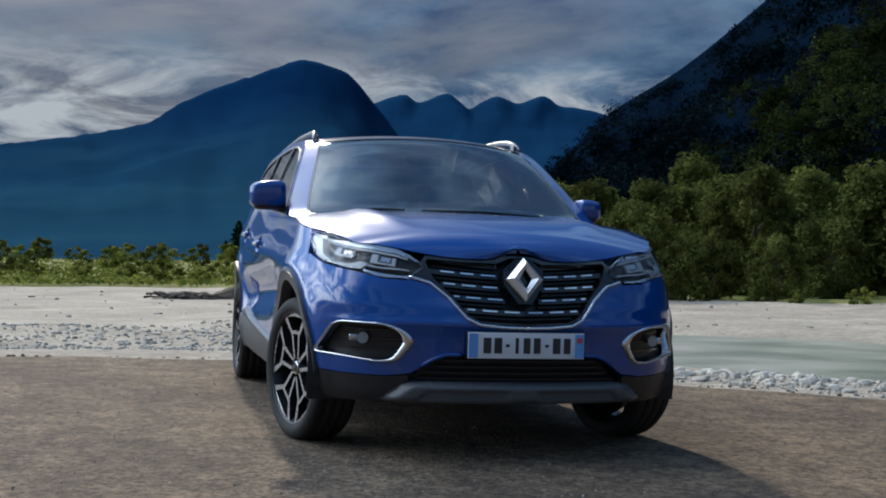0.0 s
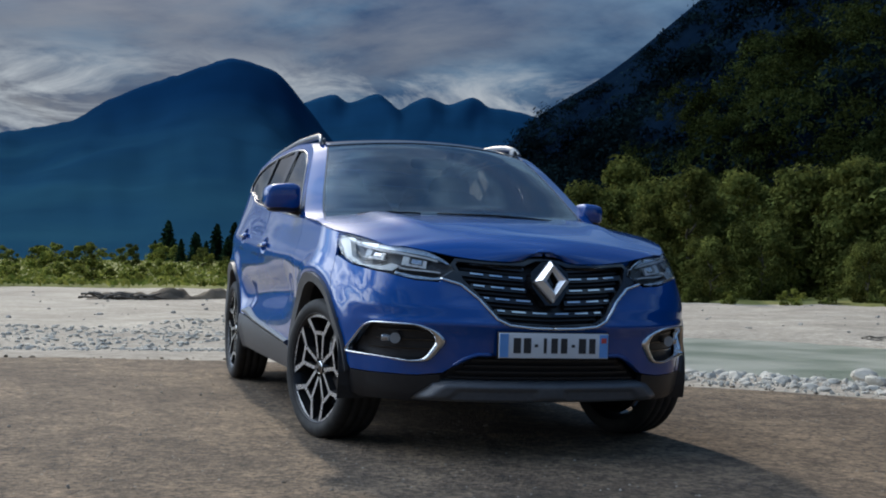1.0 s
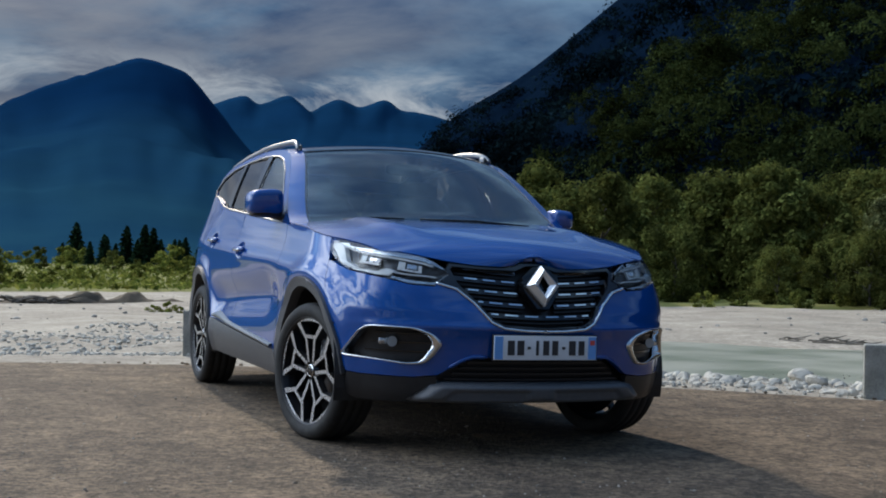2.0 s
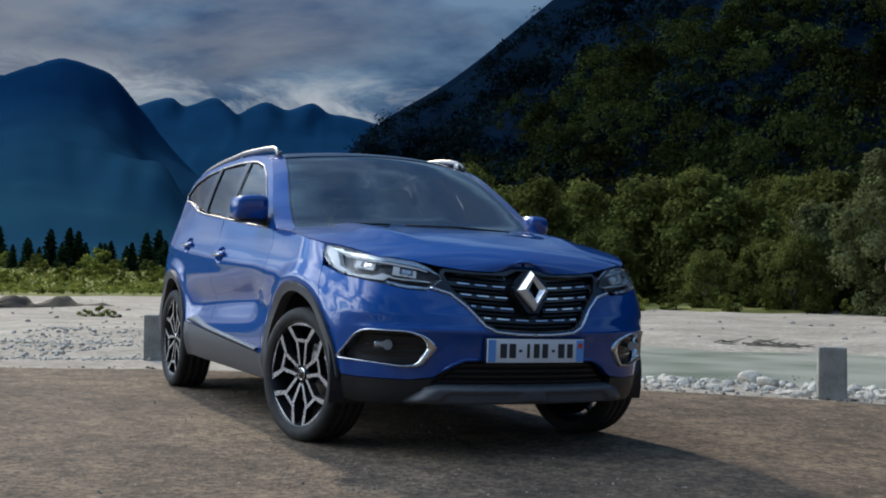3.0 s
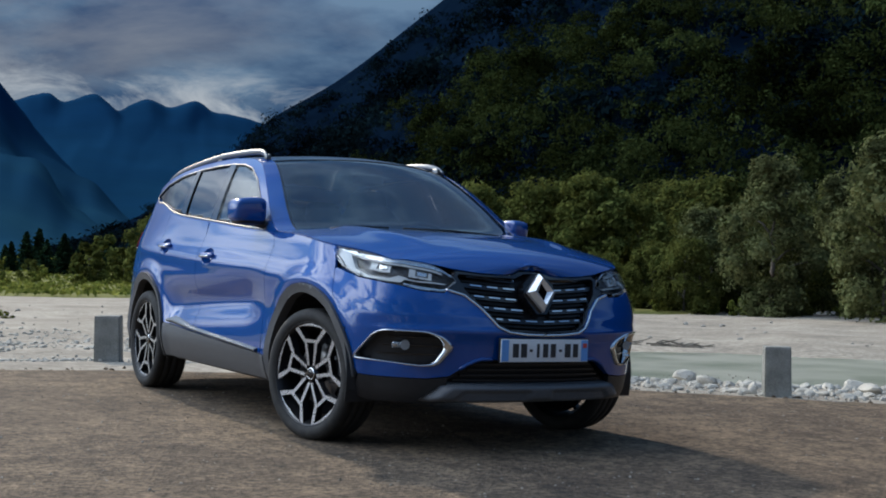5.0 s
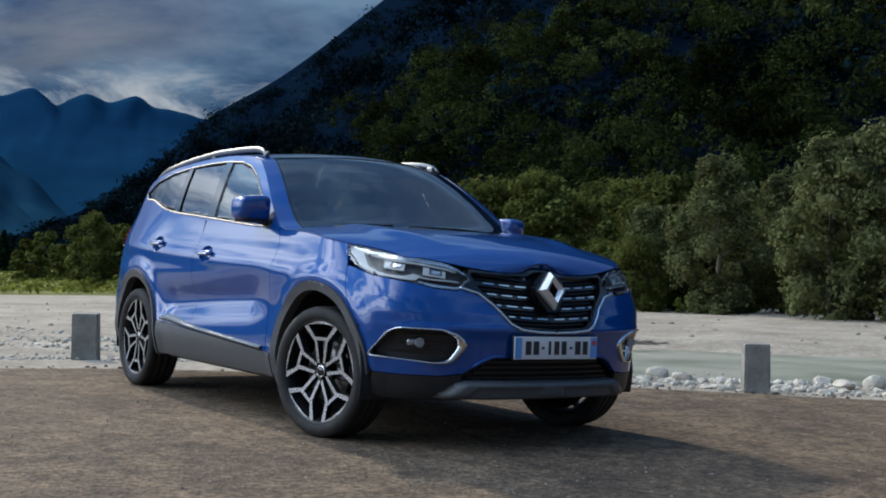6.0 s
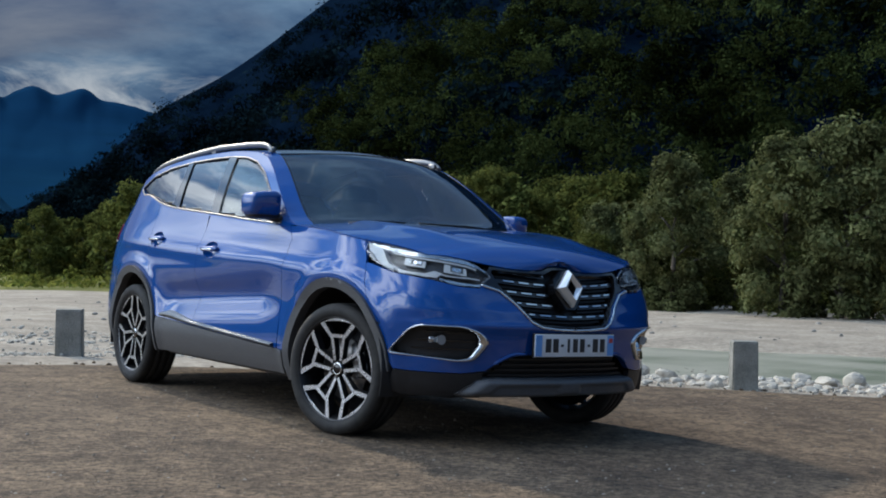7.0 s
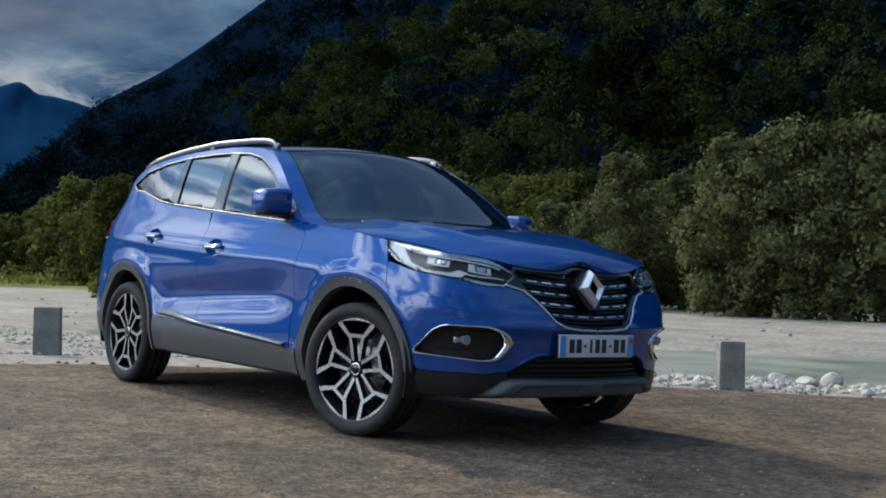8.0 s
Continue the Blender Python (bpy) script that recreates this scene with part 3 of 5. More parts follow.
M_SATIN = material("satin_chrome", (0.215, 0.22, 0.225), 0.40, 1.0, second=(0.18, 0.185, 0.19), scale=20)
band("sill_strip", lambda y: .396 + .054 * (y - .45), lambda y: .421 + .056 * (y - .45) + .022 * smoothstep(1.6, 2.0, y) * (1 - smoothstep(2.04, 2.13, y)), .60, 2.13, 60, .016, M_SATIN, "chrome strip above the sill")

ring = RING_OUT + 0.002
# front door, rear door
d1 = [(.57, clad_top(.57) + G), (1.645 - G, clad_top(1.645) + G)] + [(1.645 - G, .8), (1.640 - G, .95)] + [(1.60 - G, 1.05), (1.60 - G, top(1.60))] + along(top, 1.59, .56, 14) + [(.505, 1.0), (.535, .85), (.555, .70), (.56, .55)]
def ellipse(y, z, a, b, n=24):
    return [(y + a * math.cos(2 * math.pi * i / n), z + b * math.sin(2 * math.pi * i / n)) for i in range(n)]


HANDLES = [(1.455, .925), (2.30, .985)]
panel("front_door", d1, M_PAINT, car, "", holes=[ellipse(*HANDLES[0], .095, .052)])
d2 = [(1.645 + G, clad_top(1.645) + G), (2.165, clad_top(2.165) + G)] + circle_arc(WHEELBASE, ARCH_Z, ring, 162, 140, 8) + [(2.335, .72), (2.375, .85), (2.42, 1.0), (2.45, top(2.45))] + along(top, 2.43, 1.62, 12) + [(1.60 + G, 1.05), (1.640 + G, .95), (1.645 + G, .8)]
panel("rear_door", d2, M_PAINT, car, holes=[ellipse(*HANDLES[1], .09, .052)])
# front wing
f1 = circle_arc(0, ARCH_Z, ring, 146, 6, 30) + [(.56 - 2 * G, clad_top(.57)), (.56 - 2 * G, .55), (.555 - 2 * G, .70), (.535 - 2 * G, .85), (.505 - 2 * G, 1.0), (.55, top(.55) - .004)] + along(lambda q: top(q) - .004, .53, -.16, 24) + [(-.185, .994), (-.225, .905)] + [(p[0] + 2 * G, p[1]) for p in reversed(fender_line)]
panel("front_wing", f1, M_PAINT, car)
# rear quarter and tail
f2 = circle_arc(WHEELBASE, ARCH_Z, ring, 139, 10, 26) + [(3.2, .45), (3.35, .45), (3.38, .9), (3.36, top(3.36))] + along(top, 3.34, 2.47, 14) + [(2.45 + 2 * G, top(2.45)), (2.42 + 2 * G, 1.0), (2.375 + 2 * G, .85), (2.335 + 2 * G, .72)]
panel("rear_quarter", f2, M_PAINT, car)
panel("rear_bumper", [(3.11, .28), (Q1, .28), (Q1, .445), (3.12, .445)], M_CLAD, car, "grey plastic rear bumper", joined=True)
panel("tailgate", [(3.39, .455), (Q1, .455), (Q1, top(Q1))] + along(top, Q1 - .02, 3.39, 8), M_PAINT, car, joined=True)
panel("tail_lamp", rounded([(3.22, .98), (3.62, .95), (3.62, 1.08), (3.25, 1.10)], .03), M_REDLENS, car, "red tail lamp", out=0.01, edge=0.015)

def tube(name, pts, radii, mat, parent, label="", seg=10, flat=1.0):
    """A swept bar; radii along it; flat squeezes it in height."""
    verts, faces = [], []
    for i, p in enumerate(pts):
        p = Vector(p)
        d = (Vector(pts[min(i + 1, len(pts) - 1)]) - Vector(pts[max(i - 1, 0)])).normalized()
        side = d.cross(Vector((0, 0, 1)))
        side = side.normalized() if side.length > 1e-3 else Vector((1, 0, 0))
        up = side.cross(d)
        for k in range(seg):
            a = 2 * math.pi * k / seg
            verts.append((p + side * radii[i] * math.cos(a) + up * radii[i] * flat * math.sin(a))[:])
    for i in range(len(pts) - 1):
        for k in range(seg):
            faces.append((i * seg + k, i * seg + (k + 1) % seg, (i + 1) * seg + (k + 1) % seg, (i + 1) * seg + k))
    faces += [tuple(range(seg - 1, -1, -1)), tuple(range((len(pts) - 1) * seg, len(pts) * seg))]
    return mesh_object(name, verts, faces, mat, parent, label)


# nose
HEAD = [(-.165, 1.000), (-.30, .981), (-.50, .952), (q_at(.60), .924), (q_at(.475), .868), (q_at(.455), .842), (q_at(.52), .790), (q_at(.62), .795), (q_at(.74), .822), (-.42, .850), (-.28, .897), (-.20, .945)]
GRILLE = [(Q0, .909), (q_at(.06), .905), (q_at(.12), .884), (q_at(.18), .878), (q_at(.30), .882), (q_at(.452), .893), (q_at(.470), .865), (q_at(.450), .842), (q_at(.50), .812), (q_at(.42), .780), (q_at(.34), .720), (q_at(.26), .635), (q_at(.205), .610), (q_at(.10), .600), (Q0, .598)]
FOG = [(q_at(.845), .462), (q_at(.800), .578), (q_at(.765), .604), (q_at(.600), .602), (q_at(.520), .575), (q_at(.478), .530), (q_at(.545), .444), (q_at(.62), .438)]
fog_r = rounded(FOG, .03)
bump = [(Q0, .595), (Q0, .474), (q_at(.34), .474), (q_at(.405), .449), (q_at(.490), .394), (q_at(.60), .380), (q_at(.80), .382), (-.470, .388)]
bump += circle_arc(0, ARCH_Z, ring, 172, 148, 6) + fender_line + [(-.245, .888)]
bump += [(HEAD[i][0], HEAD[i][1] - .004) for i in (9, 8, 7, 6)] + [(q_at(.505), .806)]
bump += [(g[0] - .006, g[1] - .004) for g in GRILLE[9:14]]
panel("front_bumper", bump, M_PAINT, car, holes=[fog_r], joined=True, step=0.024, depth=0.03)
panel("lower_bumper", [(q_at(.50), .262), (q_at(.50), .386), (q_at(.60), .376), (q_at(.80), .378), (-.470, .384), (-.452, .34), (-.44, .285), (-.50, .262)], M_BLACK, car, "black plastic bumper corner", out=-0.002, depth=0.03)
for s in (-1, 1):
    lip = [(Q0 + .27, .478), (q_at(.34), .477), (q_at(.37), .468), (q_at(.405), .452), (q_at(.45), .424), (q_at(.490), .397), (q_at(.53), .386)]
    pts = [shell(q, z, .002) for q, z in refine(lip, .02)[:-20]]
    tube("intake_lip", [(-s * p.x, p.y, p.z) for p in pts], [.004] + [.009] * (len(pts) - 2) + [.004], M_PAINT, car, "rolled blue lip round the intake", seg=8)


def build_skid():
    """A flared plate under the intake: wider at its foot, with a raised rim round two sunk panels."""
    cols, rows = 96, 12
    verts, faces = [], []
    for i in range(cols + 1):
        u = -1 + 2 * i / cols
        for k in range(rows + 1):
            f = k / rows
            z = .362 - .100 * f
            x = u * (.515 + .135 * f ** 1.2)
            out = .004 + .034 * math.sin(min(f / .30, 1) * math.pi / 2) - .020 * smoothstep(.75, 1, f)
            sunk = smoothstep(.36, .44, f) * (1 - smoothstep(.78, .86, f)) * smoothstep(.10, .13, abs(u)) * (1 - smoothstep(.72, .78, abs(u)))
            out -= .012 * sunk + .030 * smoothstep(.86, 1, abs(u))
            if k in (0, rows):
                out -= .05
            p = shell(q_at(max(abs(x), .0005)), z, out)
            verts.append((math.copysign(abs(p.x), x), p.y, p.z))
    n = rows + 1
    faces = [(i * n + k, i * n + k + 1, (i + 1) * n + k + 1, (i + 1) * n + k) for i in range(cols) for k in range(rows)]
    faces += [tuple(range(n)), tuple(range(cols * n, cols * n + n))]
    mesh_object("skid_plate", verts, faces, M_SKID, car, "satin grey skid plate under the intake")


build_skid()

# ---- bonnet, cabin, glass ----
centre_line = table([(-.76, .890), (-.71, .916), (-.67, .952), (-.58, .996), (-.43, 1.032), (-.2, 1.074), (.05, 1.10), (.25, 1.112)])


def build_bonnet():
    qs = [Q0 + (q_at(.14) - Q0) * i / 8 for i in range(8)] + [q_at(.14) + (.49 - q_at(.14)) * i / 60 for i in range(61)]
    cols = 48
    verts, faces = [], []
    for q in qs:
        e = shell(q, top(q), -0.002)
        xe = abs(e.x) + .003 * smoothstep(Q0, q_at(.3), q) + 1e-4
        bow = .27 * smoothstep(-.35, .49, q)
        mid = max(centre_line(e.y - bow), e.z)
        for k in range(cols + 1):
            u = -1 + 2 * k / cols
            w = 1 - abs(u) ** (1.9 + 1.1 * smoothstep(-.75, -.1, q))
            z = e.z + (mid - e.z) * w
            z += 0.016 * math.exp(-((abs(u) - .60) / .085) ** 2) * smoothstep(-.6, -.1, q)
            verts.append((u * xe, e.y - bow * (1 - u * u), z + .0025))
    n = cols + 1
    for i in range(len(qs) - 1):
        for k in range(cols):
            faces.append((i * n + k, i * n + k + 1, (i + 1) * n + k + 1, (i + 1) * n + k))
    ob = mesh_object("bonnet", verts, faces, M_PAINT, car, "")
    ob.modifiers.new("thickness", "SOLIDIFY").thickness = 0.006
    ob.modifiers.new("crisp_edges", "EDGE_SPLIT").split_angle = radians(45)


build_bonnet()

roof_edge = table([(.45, 1.062), (.58, 1.105), (.72, 1.190), (.90, 1.318), (1.08, 1.436), (1.22, 1.505), (1.40, 1.543), (1.75, 1.560), (2.1, 1.551), (2.5, 1.517), (2.8, 1.462), (3.0, 1.372), (3.14, 1.232)])
roof_bow = table([(.45, .27), (1.27, .20), (1.6, .06), (1.9, .0), (2.7, -.05), (3.14, -.13)])
roof_crown = table([(.45, .03), (1.27, .042), (1.8, .04), (2.7, .04), (3.14, .03)])


def cabin(y, z, out=0.0):
    """A point of the cabin's side."""
    b = shell(y, top(y))
    d = z - top(y)
    x = abs(b.x) - .003 * smoothstep(0, .02, d) - .32 * d - .28 * d * d + out
    return Vector((-x, b.y, z))


def lid(u, y, out=0.0):
    """A point of windscreen, roof and rear window; u from -1 to 1 across."""
    e = cabin(y, max(roof_edge(y), top(y)))
    w = 1 - u * u
    return Vector((u * abs(e.x), e.y - roof_bow(y) * w, e.z + roof_crown(y) * w + out))


def lid_patch(name, u0, u1, y0, y1, mat, label="", out=0.0, nu=28, ny=60, thick=0.006, mirror=False):
    for s in ((1, -1) if mirror else (1,)):
        verts = [lid(s * (u0 + (u1 - u0) * i / nu), y0 + (y1 - y0) * j / ny, out)[:] for i in range(nu + 1) for j in range(ny + 1)]
        n = ny + 1
        faces = [(i * n + j, (i + 1) * n + j, (i + 1) * n + j + 1, i * n + j + 1) for i in range(nu) for j in range(ny)]
        ob = mesh_object(name, verts, faces if s == 1 else [f[::-1] for f in faces], mat, car, label)
        mod = ob.modifiers.new("thickness", "SOLIDIFY")
        mod.thickness = thick
        ob.modifiers.new("crisp_edges", "EDGE_SPLIT").split_angle = radians(45)
        if mat is M_GLASS:
            ob.visible_shadow = False


lid_patch("windscreen", -.915, .915, .47, 1.25, M_GLASS, "clear curved windscreen", out=-.004, thick=.005)
lid_patch("pillar", .90, 1.0, .45, 1.27, M_PAINT, "", nu=4, mirror=True)
lid_patch("windscreen_frit", .885, .92, .47, 1.25, M_GLOSSBLACK, "black border of the windscreen", out=-.002, nu=3, thick=.004, mirror=True)
lid_patch("windscreen_header", -.90, .90, 1.245, 1.33, M_GLOSSBLACK, "black band above the windscreen", out=0.0, ny=4)
lid_patch("cowl", -.97, .97, .44, .50, M_BLACK, "black plastic cowl", out=-.006, ny=3)
lid_patch("roof", -.86, .86, 1.332, 2.78, M_GLOSSBLACK, "black panoramic glass roof")
lid_patch("roof_side", .862, 1.0, 1.272, 2.98, M_PAINT, "", nu=5, mirror=True)
lid_patch("spoiler", -.86, .86, 2.785, 2.98, M_PAINT, "", ny=5)
lid_patch("rear_window", -.95, .95, 2.99, 3.13, M_PRIVACY, "dark rear window", ny=6)

belt = lambda y: top(y) + .014
glass_top = [(2.93, 1.345), (2.765, 1.425), (2.513, 1.476), (2.20, 1.506), (1.90, 1.517), (1.65, 1.516), (1.45, 1.502), (1.30, 1.472), (1.13, 1.396), (.93, 1.262), (.78, 1.155)]
daylight = rounded(along(belt, .68, 2.72, 18) + [(2.84, 1.298)] + glass_top, .012, 3)
side_loop = along(top, .455, 3.12, 34) + [(y, z) for y, z in along(lambda y: roof_edge(y) - .004, 3.12, .51, 140)]
panel("side_frame", side_loop, M_PAINT, car, "", holes=[daylight], surface=cabin, depth=0.03, step=0.014, edge=0.014)
daylight_fine = refine(daylight, .03)


def sweep_loop(name, loop, surface, out, radius, mat, label):
    for s in (-1, 1):
        pts = [surface(y, z, out) for y, z in loop]
        n, verts, faces = len(pts), [], []
        for i, p in enumerate(pts):
            d = (pts[(i + 1) % n] - pts[i - 1]).normalized()
            side = d.cross(Vector((1, 0, 0))).normalized()
            up = side.cross(d)
            for k in range(6):
                a = 2 * math.pi * k / 6
                q = p + side * radius * math.cos(a) + up * radius * .6 * math.sin(a)
                verts.append((-s * q.x, q.y, q.z))
        faces = [(i * 6 + k, i * 6 + (k + 1) % 6, (i + 1) % n * 6 + (k + 1) % 6, (i + 1) % n * 6 + k) for i in range(n) for k in range(6)]
        mesh_object(name, verts, faces, mat, car, label)


def grid_patch(name, quad, surface, out, mat, label, nu=4, nv=12):
    """A four-cornered piece on the cabin side: corners low front, low rear, top rear, top front."""
    a, b, c, d = [Vector(p) for p in quad]
    for s in (-1, 1):
        verts, faces = [], []
        for i in range(nu + 1):
            for j in range(nv + 1):
                f, g = i / nu, j / nv
                p = (a * (1 - f) + b * f) * (1 - g) + (d * (1 - f) + c * f) * g
                w = surface(p.x, p.y, out)
                verts.append((-s * w.x, w.y, w.z))
        n = nv + 1
        faces = [(i * n + j, (i + 1) * n + j, (i + 1) * n + j + 1, i * n + j + 1) for i in range(nu) for j in range(nv)]
        ob = mesh_object(name, verts, faces if s == -1 else [t[::-1] for t in faces], mat, car, label)
        ob.modifiers.new("thickness", "SOLIDIFY").thickness = 0.006
        ob.modifiers.new("crisp_edges", "EDGE_SPLIT").split_angle = radians(45)


sweep_loop("window_trim", daylight_fine, cabin, .001, .006, M_SATIN, "bright trim round the side windows")
W1 = along(lambda y: belt(y) + .004, .70, 1.505, 10) + [(1.60, 1.511)] + [(y + .002, z - .003) for y, z in glass_top if y < 1.5]
W2 = along(lambda y: belt(y) + .004, 1.60, 2.13, 8) + [(2.18, 1.205), (2.215, 1.500)] + [(1.90, 1.513), (1.685, 1.512)]
W3 = [(2.235, 1.222), (2.42, 1.235), (2.62, 1.275), (2.80, 1.308), (2.92, 1.345), (2.76, 1.422), (2.513, 1.473), (2.265, 1.497)]
panel("front_side_window", W1, M_GLASS, car, "clear front side window", surface=cabin, out=-.006, thick=.004)
panel("rear_side_window", W2, M_PRIVACY, car, "tinted rear side window", surface=cabin, out=-.006, thick=.004)
panel("quarter_window", W3, M_PRIVACY, car, "tinted quarter window", surface=cabin, out=-.006, thick=.004)
grid_patch("door_pillar", [(1.497, belt(1.5)), (1.61, belt(1.6)), (1.697, 1.516), (1.594, 1.514)], cabin, -.003, M_GLOSSBLACK, "gloss black door pillar")
grid_patch("rear_pillar", [(2.125, belt(2.13)), (2.24, 1.222), (2.27, 1.503), (2.205, 1.506)], cabin, -.003, M_GLOSSBLACK, "gloss black rear pillar")
grid_patch("mirror_foot", [(.70, belt(.70)), (.90, belt(.90)), (.92, 1.245), (.76, 1.145)], cabin, -.002, M_GLOSSBLACK, "black mirror triangle")


rail_line = table([(1.24, 1.548), (1.30, 1.580), (1.40, 1.600), (1.65, 1.612), (1.95, 1.613), (2.32, 1.590), (2.72, 1.540), (2.90, 1.497), (2.97, 1.460)])
for s in (-1, 1):
    ys = [1.24, 1.26, 1.29, 1.33, 1.40] + [1.5 + .1 * i for i in range(14)] + [2.88, 2.93, 2.97]
    tube("roof_rail", [(s * (abs(cabin(y, roof_edge(y)).x) - .045 - .02 * smoothstep(1.24, 1.5, y)), y, rail_line(y) - .014) for y in ys],
         [.007, .010, .012, .014] + [.015] * (len(ys) - 7) + [.013, .011, .008], M_SATIN, car, "satin aluminium roof rail", flat=1.25)
    for y in (1.30, 2.10, 2.88):
        bm = bmesh.new()
        x = abs(cabin(y, roof_edge(y)).x) - .065
        box(bm, (s * x, y, rail_line(y) - .034), (.018, .07, .045), .008)
        part("rail_foot", bm, M_SATIN, car)


# ---- mirrors ----
def superball(centre, half, power, nu=28, nv=16, squeeze=None):
    verts, faces = [], []
    for i in range(nv + 1):
        ph = -math.pi / 2 + math.pi * i / nv
        for k in range(nu):
            th = 2 * math.pi * k / nu
            f = lambda v: math.copysign(abs(v) ** power, v)
            p = Vector((f(math.cos(ph)) * f(math.cos(th)) * half[0], f(math.cos(ph)) * f(math.sin(th)) * half[1], f(math.sin(ph)) * half[2]))
            if squeeze:
                p = squeeze(p)
            verts.append((Vector(centre) + p)[:])
    for i in range(nv):
        for k in range(nu):
            faces.append((i * nu + k, i * nu + (k + 1) % nu, (i + 1) * nu + (k + 1) % nu, (i + 1) * nu + k))
    return verts, faces


for s in (-1, 1):
    def shape(p):
        # the outer end is lower and swept back
        out = p.x * s
        return Vector((p.x, p.y + .10 * max(out, 0) + .25 * p.y * (p.z / .07) * 0.2, p.z * (1 - 1.1 * max(out, -.05)) - .05 * max(out, 0)))
    v, f = superball((s * (.938 if s < 0 else .878), .752, 1.190 if s < 0 else 1.172), (.096 if s < 0 else .066, .085, .072 if s < 0 else .058), .46, squeeze=shape)
    cap = mesh_object("door_mirror", v, f, M_PAINT, car, "blue door mirror with a black lower shell")
    v, f = superball((s * (.926 if s < 0 else .872), .757, 1.141 if s < 0 else 1.132), (.086 if s < 0 else .060, .078, .034), .5, squeeze=shape)
    mesh_object("lower_shell", v, f, M_BLACK, cap, "black plastic lower mirror shell")
    tube("mirror_arm", [(s * .81, .705, 1.104), (s * .85, .73, 1.112), (s * (.91 if s < 0 else .87), .755, 1.126)], [.036, .032, .030], M_BLACK, cap, "black mirror arm", flat=.7)
    v, f = superball((s * (.934 if s < 0 else .878), .824, 1.184 if s < 0 else 1.168), (.080 if s < 0 else .054, .014, .052 if s < 0 else .044), .5)
    mesh_object("mirror_glass", v, f, M_CHROME, cap, "mirror glass")

# ---- door handles ----
for y, z in HANDLES:
    panel("handle_recess", ellipse(y, z, .095, .052), M_PAINT, car, "", dome=-.030, out=0.0, depth=0.002, step=0.012, edge=0.012)
    for s in (-1, 1):
        pts, rad = [], []
        for i in range(13):
            t = -1 + i / 6
            p = shell(y + t * .108, z + .006, .004 + .016 * (1 - abs(t) ** 4))
            pts.append((-s * p.x, p.y, p.z))
            rad.append(.013 if abs(t) < .9 else .008)
        hd = tube("door_handle", pts, rad, M_PAINT, car, "blue door handle with a chrome insert", flat=1.2)
        tube("handle_insert", [(p[0] + s * .010, p[1], p[2] - .004) for p in pts[2:-2]], [r * .55 for r in rad[2:-2]], M_CHROME, hd, "chrome handle insert")

# ---- headlamps ----
M_LAMPGREY = material("dark_lamp_grey", (0.20, 0.205, 0.21), 0.25, 0.6, second=(0.30, 0.305, 0.315), scale=30)
M_LAMPDARK = material("smoked_lamp_interior", (0.030, 0.030, 0.032), 0.3, 0.2, second=(0.055, 0.054, 0.055), scale=30)
panel("headlamp_housing", HEAD, M_LAMPDARK, car, "dark headlamp housing", out=-.040, depth=.01, edge=.02)
panel("headlamp_bezel", HEAD, M_LAMPGREY, car, "grey headlamp rim", holes=[[(p[0] + (.008 if p[0] < -.45 else -.003), p[1] + (-.006 if i < 4 else .008 if i > 5 else 0)) for i, p in enumerate(HEAD)]], out=-.010, depth=.025, step=.02, edge=.012)


def head(x0, z0):
    """Lamp coordinates: 0 at the inner tip to 1 at the outer end, height 0 to 1 within the lamp."""
    q = q_at(.455) + (-.165 - q_at(.455)) * x0
    ups = table([(HEAD[i][0], HEAD[i][1]) for i in (5, 4, 3, 2, 1, 0)])
    lows = table([(HEAD[i][0], HEAD[i][1]) for i in (5, 6, 7, 8, 9, 10, 11, 0)])
    lo, hi = lows(q), ups(q)
    return q, lo + (hi - lo) * z0


M_DRL = material("white_light_guide", (0.38, 0.40, 0.41), 0.25, coat=0.5, second=(0.33, 0.35, 0.36), scale=40)
M_REFLECT = material("lamp_reflector", (0.55, 0.57, 0.60), 0.18, 0.9, second=(0.40, 0.42, 0.45), scale=30)
M_LAMPCHROME = material("lamp_chrome", (0.60, 0.61, 0.62), 0.20, 1.0, second=(0.50, 0.51, 0.53), scale=30)
brow = [head(.03 + .93 * i / 14, .965) for i in range(15)] + [head(.96 - .93 * i / 14, .80 + .02 * (i / 14)) for i in range(15)]
panel("lamp_brow", brow, M_LAMPCHROME, car, "bright upper lamp strip", out=-.004, depth=.022, step=.015, edge=.015)
guide = [head(.10 + .80 * i / 14, .785) for i in range(15)] + [head(.90 - .80 * i / 14, .715) for i in range(15)]
panel("light_guide", guide, M_DRL, car, "white upper light guide", out=-.010, depth=.02, step=.015, edge=.012)
tail = [head(.95, .84), head(.83, .78), head(.74, .26), head(.63, .15), head(.62, .04), head(.80, .07), head(.93, .40)]
panel("light_guide", tail, M_DRL, car, "white light guide", out=-.006, depth=.025, step=.015, edge=.015)
foot = [head(.63, .05), head(.46, .06), head(.38, .10), head(.34, .30), head(.40, .34), head(.46, .17), head(.63, .14)]
panel("light_guide", foot, M_DRL, car, "white light guide", out=-.006, depth=.025, step=.015, edge=.015)
thread = [head(.36 - .28 * i / 8, .22 + .10 * i / 8) for i in range(9)] + [head(.08 + .28 * i / 8, .37 - .10 * i / 8) for i in range(9)]
panel("light_guide", thread, M_DRL, car, "thin white light guide", out=-.010, depth=.02, step=.012, edge=.012)
rim_low = [head(.06 + .30 * i / 6, .04) for i in range(7)] + [head(.36 - .30 * i / 6, .12) for i in range(7)]
panel("lamp_sill", rim_low, M_LAMPCHROME, car, "bright lower lamp edge", out=-.006, depth=.02, step=.012, edge=.012)
